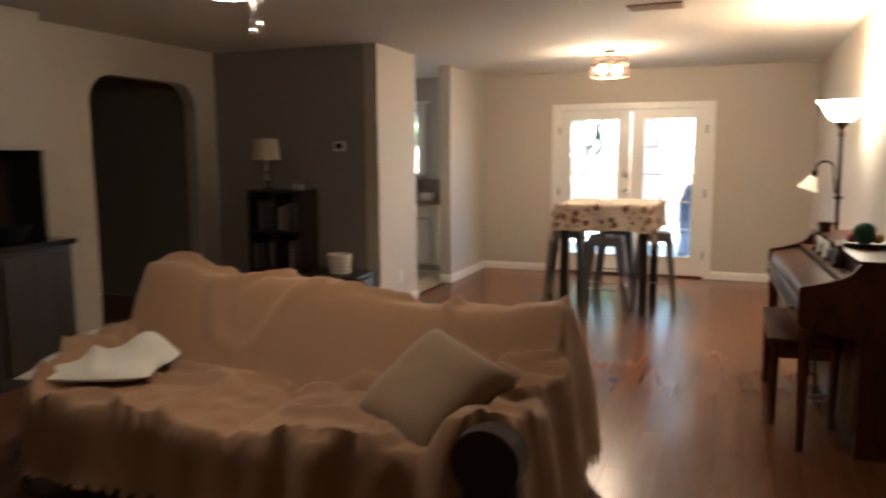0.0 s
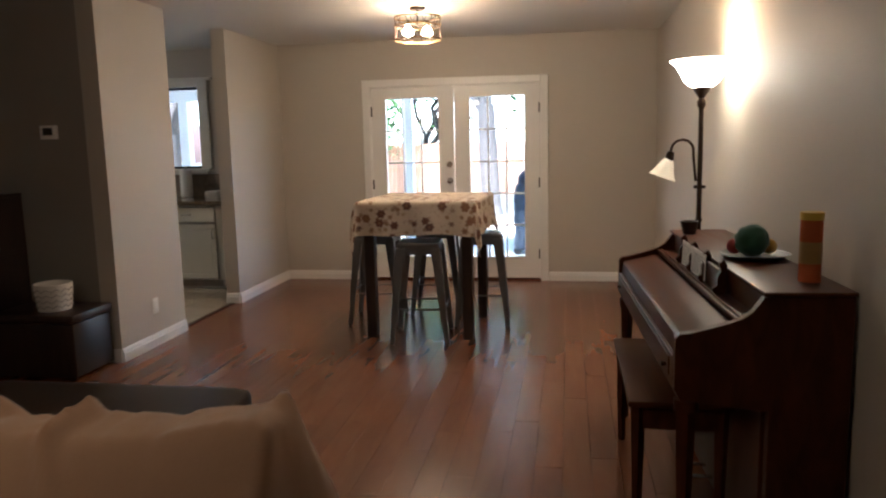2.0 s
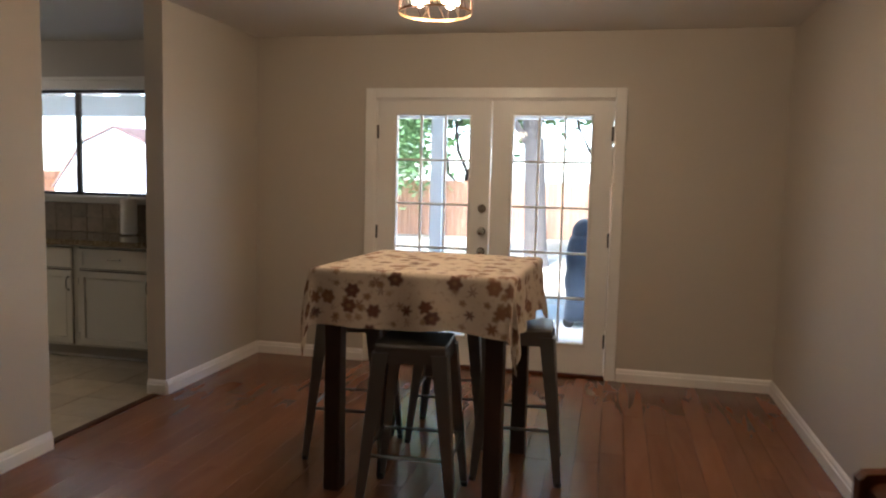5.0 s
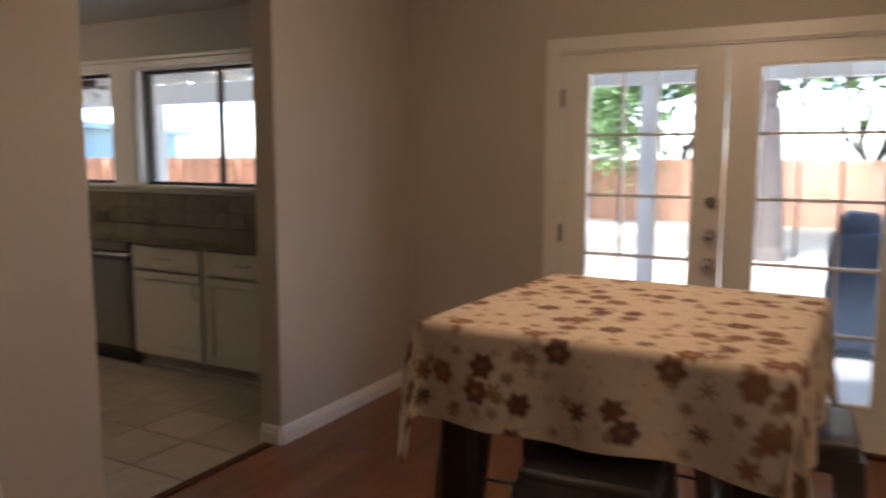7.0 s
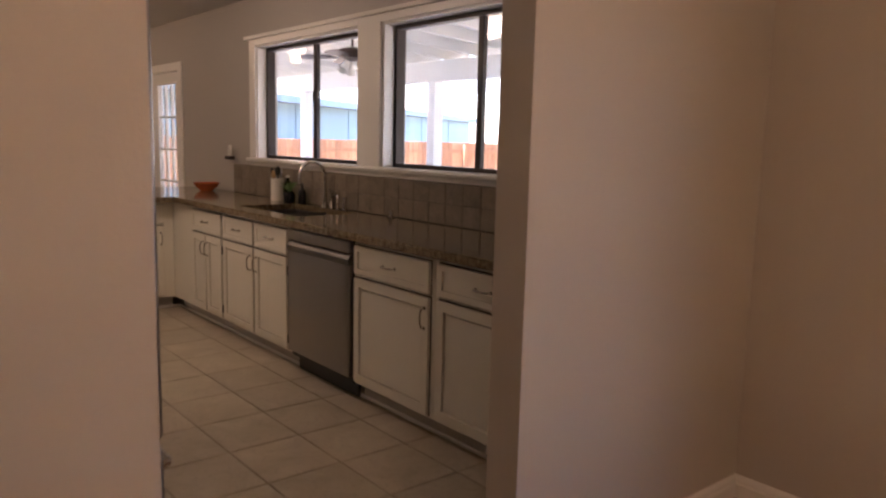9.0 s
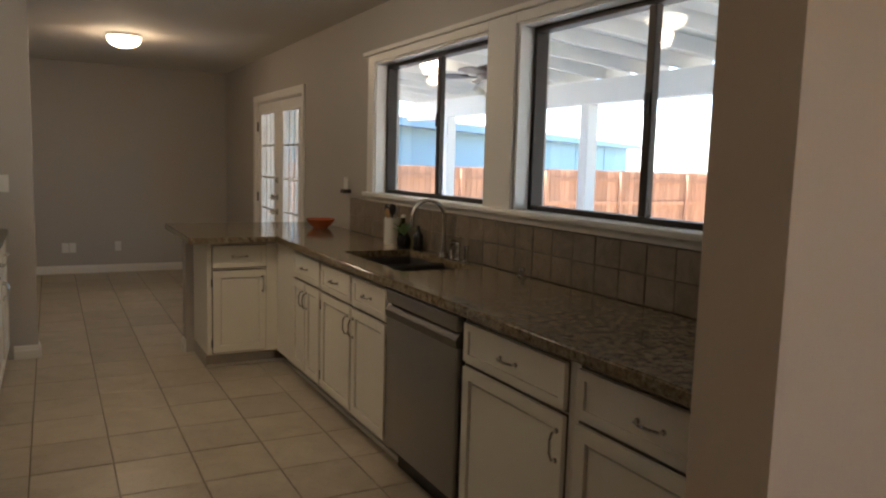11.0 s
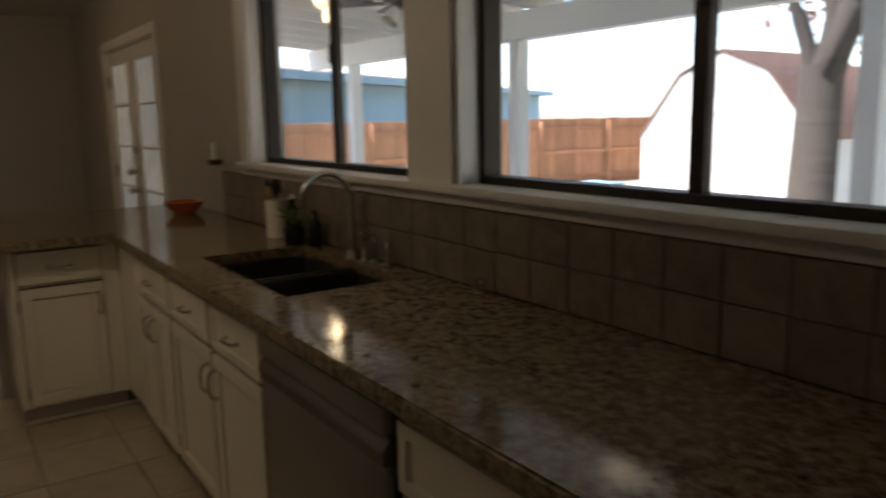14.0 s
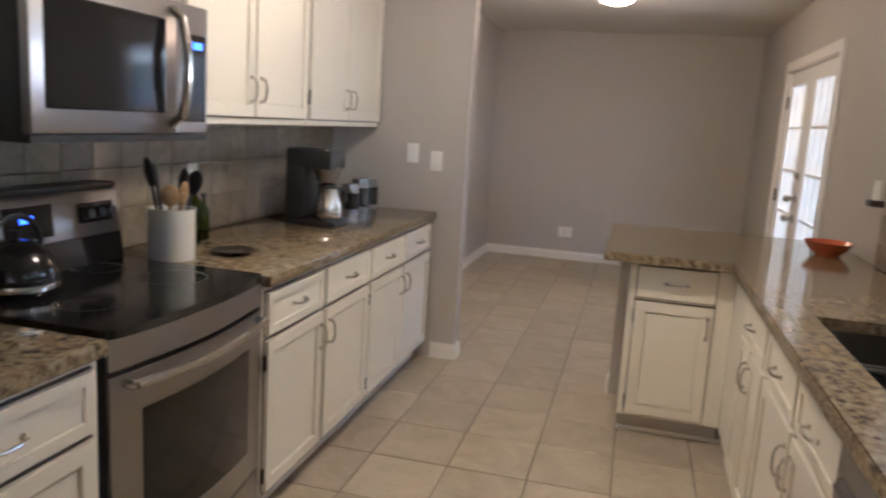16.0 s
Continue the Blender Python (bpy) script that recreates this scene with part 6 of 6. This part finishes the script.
def fence(label, p0, p1, top):
    """A board fence from p0 to p1 with posts and rails on the yard's side."""
    p0, p1 = Vector((*p0, 0)), Vector((*p1, 0))
    d = (p1 - p0)
    n = int(d.length / 0.152)
    ang = math.degrees(math.atan2(d.y, d.x))
    ob = thing("fence", label, "fence", p0.x, p0.y, 0, ang)
    for k in range(n):
        b = new("board", BOARDS[k % 3])
        b.parent = ob
        b.location = (k * 0.152, 0, top - 1.80 + 0.02 * noise.noise(Vector((k * 0.3, p0.x, 0))))
    for k in range(int(d.length / 2.4) + 1):
        part("post", boxes((k * 2.4 - 0.045, k * 2.4 + 0.045, -0.12, -0.035, top - 1.85, top - 0.06)), M_FENCE, ob)
    for z in (0.30, 0.95, 1.55):
        part("rail", boxes((0, d.length, -0.06, -0.022, top - 1.8 + z - 0.045, top - 1.8 + z + 0.045)), M_FENCE, ob)
    return ob


BOARDS = []
for k in range(3):
    bm = bmesh.new()
    prism(bm, [(0.0, 0.0), (0.144, 0.0), (0.144, 1.77), (0.12, 1.80), (0.024, 1.80), (0.0, 1.77)], "y", -0.018 - 0.002 * k, 0.0)
    BOARDS.append(mesh_of("board", bm, M_FENCE, 0))
fence("reddish cedar board fence along the side of the yard", (-17.0, 6.0), (-17.0, 26.0), 1.38)
fence("reddish cedar board fence along the back of the yard", (10.0, 26.0), (-17.0, 26.0), 1.38).rotation_euler.z = math.pi

house = thing("neighbour_house", "low blue-grey house with a shallow roof beyond the fence", "house", -19.6, 14.5, 0, math.degrees(math.atan2(0.86, -0.51)))
part("wall", boxes((-3.2, 22.0, 0.5, 8.5, -0.4, 2.45)), M_SIDING, house)
bm = bmesh.new()
prism(bm, [(0.0, 2.45), (0.0, 2.62), (4.5, 3.2), (9.0, 2.62), (9.0, 2.45)], "x", -3.6, 22.6)
part("roof", bm, M_ROOF, house)
part("fascia", boxes((-3.62, 22.62, -0.03, 0.0, 2.43, 2.64)), M_SIDING, house)
for k in range(7):
    part("siding_batten", boxes((-3.0 + k * 3.6, -2.95 + k * 3.6, 0.47, 0.5, 0.0, 2.45)), M_SIDING, house)

shed = thing("garden_shed", "white barn-style shed with a red-brown gambrel roof", "shed", -10.0, 17.8, GZ - 0.02)
gam = [(-1.5, 0.0), (-1.5, 1.42), (-0.76, 2.36), (0.0, 2.68), (0.76, 2.36), (1.5, 1.42), (1.5, 0.0)]
bm = bmesh.new()
prism(bm, gam, "y", 0.0, 2.8)
part("wall", bm, M_SHED, shed)
bm = bmesh.new()
out = [(-1.58, 1.38), (-0.79, 2.40), (0.0, 2.735), (0.79, 2.40), (1.58, 1.38)]
inn = [(1.52, 1.40), (0.765, 2.37), (0.0, 2.69), (-0.765, 2.37), (-1.52, 1.40)]
prism(bm, out + inn, "y", -0.04, 2.9)
part("roof", bm, M_REDROOF, shed)
for a, b in ((-0.62, -0.01), (0.01, 0.62)):
    part("door", boxes((a, b, -0.035, 0.0, 0.10, 1.85), bev=0.005), M_SHED, shed)
    part("door_brace", boxes((a + 0.02, b - 0.02, -0.05, -0.035, 0.95, 1.03), (a + 0.02, b - 0.02, -0.05, -0.035, 0.14, 0.22), (a + 0.02, b - 0.02, -0.05, -0.035, 1.74, 1.82)), M_SHED, shed)


def tree(label, x, y, r, fork, height, crown_r, crown_z, leaves, m_leaf, seed, lean=0.1, limbs=5, size=1.0):
    rnd = random.Random(seed)
    ob = thing("tree", label, "tree", x, y, GZ)
    bm = bmesh.new()

    def limb(p, q, r0, r1, depth):
        pts, n = [], 6
        for k in range(n + 1):
            w = p.lerp(q, k / n)
            pts.append(w + Vector((rnd.uniform(-1, 1), rnd.uniform(-1, 1), 0)) * 0.06 * (p - q).length * (0 < k < n))
        sweep(bm, pts, [r0 + (r1 - r0) * k / n for k in range(n + 1)], 14 if depth == 0 else 7)
        tips.append(pts[-1])
        if depth < 2:
            for _ in range(3):
                a = rnd.uniform(0, 6.28)
                s = pts[rnd.randint(3, 5)]
                limb(s, s + Vector((math.cos(a), math.sin(a), rnd.uniform(0.3, 1.0))) * (p - q).length * 0.55, r1 * 0.6, r1 * 0.15, depth + 1)

    tips = []
    base, f = Vector((0, 0, -0.1)), Vector((lean, lean * 0.3, fork))
    cyl(bm, base, base + Vector((0, 0, 0.35)), r * 1.5, r * 1.08, 16)
    cyl(bm, base + Vector((0, 0, 0.34)), f, r * 1.08, r * 0.92, 16)
    for k in range(limbs):
        a = 6.28 * k / limbs + rnd.uniform(-0.4, 0.4) + 0.5
        q = f + Vector((math.cos(a) * crown_r * 0.55, math.sin(a) * crown_r * 0.55, (height - fork) * rnd.uniform(0.6, 0.9)))
        limb(f - Vector((0, 0, 0.3)), q, r * (0.72 if k < 2 else 0.4), r * 0.18, 0)
    part("trunk", bm, M_BARK, ob, "rough grey bark", smooth=60)
    co, fc = [], []
    for k in range(leaves):
        t = tips[rnd.randrange(len(tips))]
        c = t + Vector((rnd.gauss(0, 1), rnd.gauss(0, 1), rnd.gauss(0, 0.8))) * crown_r * 0.26
        c.z = max(crown_z, c.z)
        s = rnd.uniform(0.06, 0.13) * size
        u = Vector((rnd.uniform(-1, 1), rnd.uniform(-1, 1), rnd.uniform(-0.6, 0.6))).normalized()
        v = u.cross(Vector((rnd.uniform(-1, 1), rnd.uniform(-1, 1), 1))).normalized() * 0.55
        b = len(co)
        co += [c - u * s, c + v * s, c + u * s, c - v * s]
        fc.append((b, b + 1, b + 2, b + 3))
    me = bpy.data.meshes.new("crown")
    me.from_pydata(co, [], fc)
    me.materials.append(m_leaf)
    cr = new("crown", me)
    cr.parent = ob
    return ob


tree("large forked grey tree beside the shed", -7.45, 15.9, 0.25, 2.25, 8.5, 3.6, 4.2, 5000, M_LEAF, 3, 0.05, 4)
tree("grey-barked tree in front of the back fence", -1.0, 19.0, 0.22, 2.6, 8.0, 3.4, 2.3, 9000, M_LEAF, 8, -0.1)
for k, (x, y, h, cr, m) in enumerate(((-4.5, 28.5, 6.5, 3.6, M_LEAF), (0.5, 29.5, 7.5, 4.0, M_LEAF), (4.5, 28.5, 6.0, 3.4, M_LEAF), (-9.2, 30.0, 4.6, 3.0, M_LEAF), (-13.0, 31.5, 6.5, 2.6, M_LEAFR), (8.5, 30.0, 7.0, 3.6, M_LEAF))):
    tree("leafy tree beyond the back fence", x, y, 0.18, 1.6, h, cr, 0.9, 13000 if m is M_LEAF else 2500, m, 40 + k, size=2.3)
bush = tree("low leafy shrub before the back fence", -6.3, 24.8, 0.06, 0.4, 3.0, 1.8, 0.25, 3500, M_LEAF, 77)
bin_ = thing("storage_bin", "grey-blue plastic bin beside the shed", "bin", -12.3, 17.6, GZ)
part("body", boxes((-0.35, 0.35, -0.25, 0.25, 0.0, 0.5), bev=0.03, seg=2), M_SIDING, bin_)
part("lid", boxes((-0.38, 0.38, -0.28, 0.28, 0.5, 0.58), bev=0.02, seg=2), M_SIDING, bin_)


# ---- backsplash tiles ----
def tile_field(parent, name, m, u0, u1, v0, v1, pu, pv, put, gap=0.003, depth=0.008):
    """Tiles of one size set in rows, cut at the ends."""
    shared = {}
    rnd = random.Random(9)
    for a in range(int((u1 - u0) / pu + 0.999)):
        for b in range(int((v1 - v0) / pv + 0.999)):
            w, h = min(pu, u1 - u0 - a * pu) - gap, min(pv, v1 - v0 - b * pv) - gap
            if w < 0.02 or h < 0.02:
                continue
            key = (round(w, 3), round(h, 3))
            if key not in shared:
                bm = bmesh.new()
                box(bm, *put(w, h, depth), bev=0.0022)
                shared[key] = mesh_of(name, bm, m, 0)
            t = new(name, shared[key])
            t.parent = parent
            yield t, u0 + a * pu, v0 + b * pv, rnd


bs1 = structure("backsplash_1", boxes((-6.98, -2.373, 9.088, 9.0995, 0.915, 1.16)), M_SGROUT, "tumbled beige-grey tile backsplash below the windows", "backsplash")
for t, u, v, r in tile_field(bs1, "tile", M_SPLASH, -6.98, -2.373, 0.917, 1.158, 0.152, 0.121, lambda w, h, d: (0, w, -d, 0, 0, h)):
    t.location = (u, 9.088 + r.uniform(-0.001, 0.001), v)
bs2 = structure("backsplash_2", boxes((-7.497, -3.42, 6.1005, 6.108, 0.915, 1.398)), M_SGROUT, "tumbled beige-grey tile backsplash behind the range", "backsplash")
for t, u, v, r in tile_field(bs2, "tile", M_SPLASH, -7.497, -3.42, 0.917, 1.398, 0.152, 0.152, lambda w, h, d: (0, w, 0, d, 0, h)):
    t.location = (u, 6.108 + r.uniform(-0.001, 0.001), v)

# ---- floor tiles and planks ----
for t, u, v, r in tile_field(floor_tile, "tile", M_TILE, -11.695, -2.32, 5.925, 9.10, 0.375, 0.345, lambda w, h, d: (0, w, 0, h, -d, 0), 0.007, 0.010):
    t.location = (u, v, r.uniform(-0.0006, 0.0006))
rnd = random.Random(4)
PW, PL = 0.127, 1.22
shared = {}
far_co, far_fc = [], []
count = 0
cols = int((1.66 + 4.03) / PW) + 1
for c in range(cols):
    x0 = 1.66 - (c + 1) * PW
    x1 = x0 + PW
    if x1 < -4.03:
        continue
    top = 9.10 if x0 > -2.28 else 5.95
    y = top
    first = rnd.uniform(0.25, PL)
    while y > -3.0:
        ln = min(first, y + 3.0)
        first = PL
        ln = round(ln, 2)
        y -= ln
        if ln < 0.02:
            break
        xa = max(x0, -2.303) if top > 6 else max(x0, -4.03)
        w = round(x1 - xa, 3)
        if w < 0.01:
            continue
        near = y > 2.6 and x0 > -2.3
        if near and count < 300:
            key = (w, ln)
            if key not in shared:
                shared[key] = mesh_of("plank", boxes((0.0006, w - 0.0006, 0.0008, ln - 0.0008, -0.006, 0.0), bev=0.0005), M_PLANK, 0)
            p = new("plank", shared[key])
            p.parent = floor_wood
            p.location = (xa, y, rnd.uniform(-0.0002, 0.0002))
            count += 1
        else:
            b = len(far_co)
            for zz in (-0.006, 0.0):
                far_co += [(xa + 0.0008, y + 0.001, zz), (xa + w - 0.0008, y + 0.001, zz), (xa + w - 0.0008, y + ln - 0.001, zz), (xa + 0.0008, y + ln - 0.001, zz)]
            far_fc += [(b + 4, b + 5, b + 6, b + 7), (b, b + 1, b + 5, b + 4), (b + 1, b + 2, b + 6, b + 5), (b + 2, b + 3, b + 7, b + 6), (b + 3, b, b + 4, b + 7)]
me = bpy.data.meshes.new("planks")
me.from_pydata(far_co, [], far_fc)
me.materials.append(M_PLANK)
rest_planks = new("planks", me)
rest_planks.parent = floor_wood
tagged(rest_planks, kind="stuff")
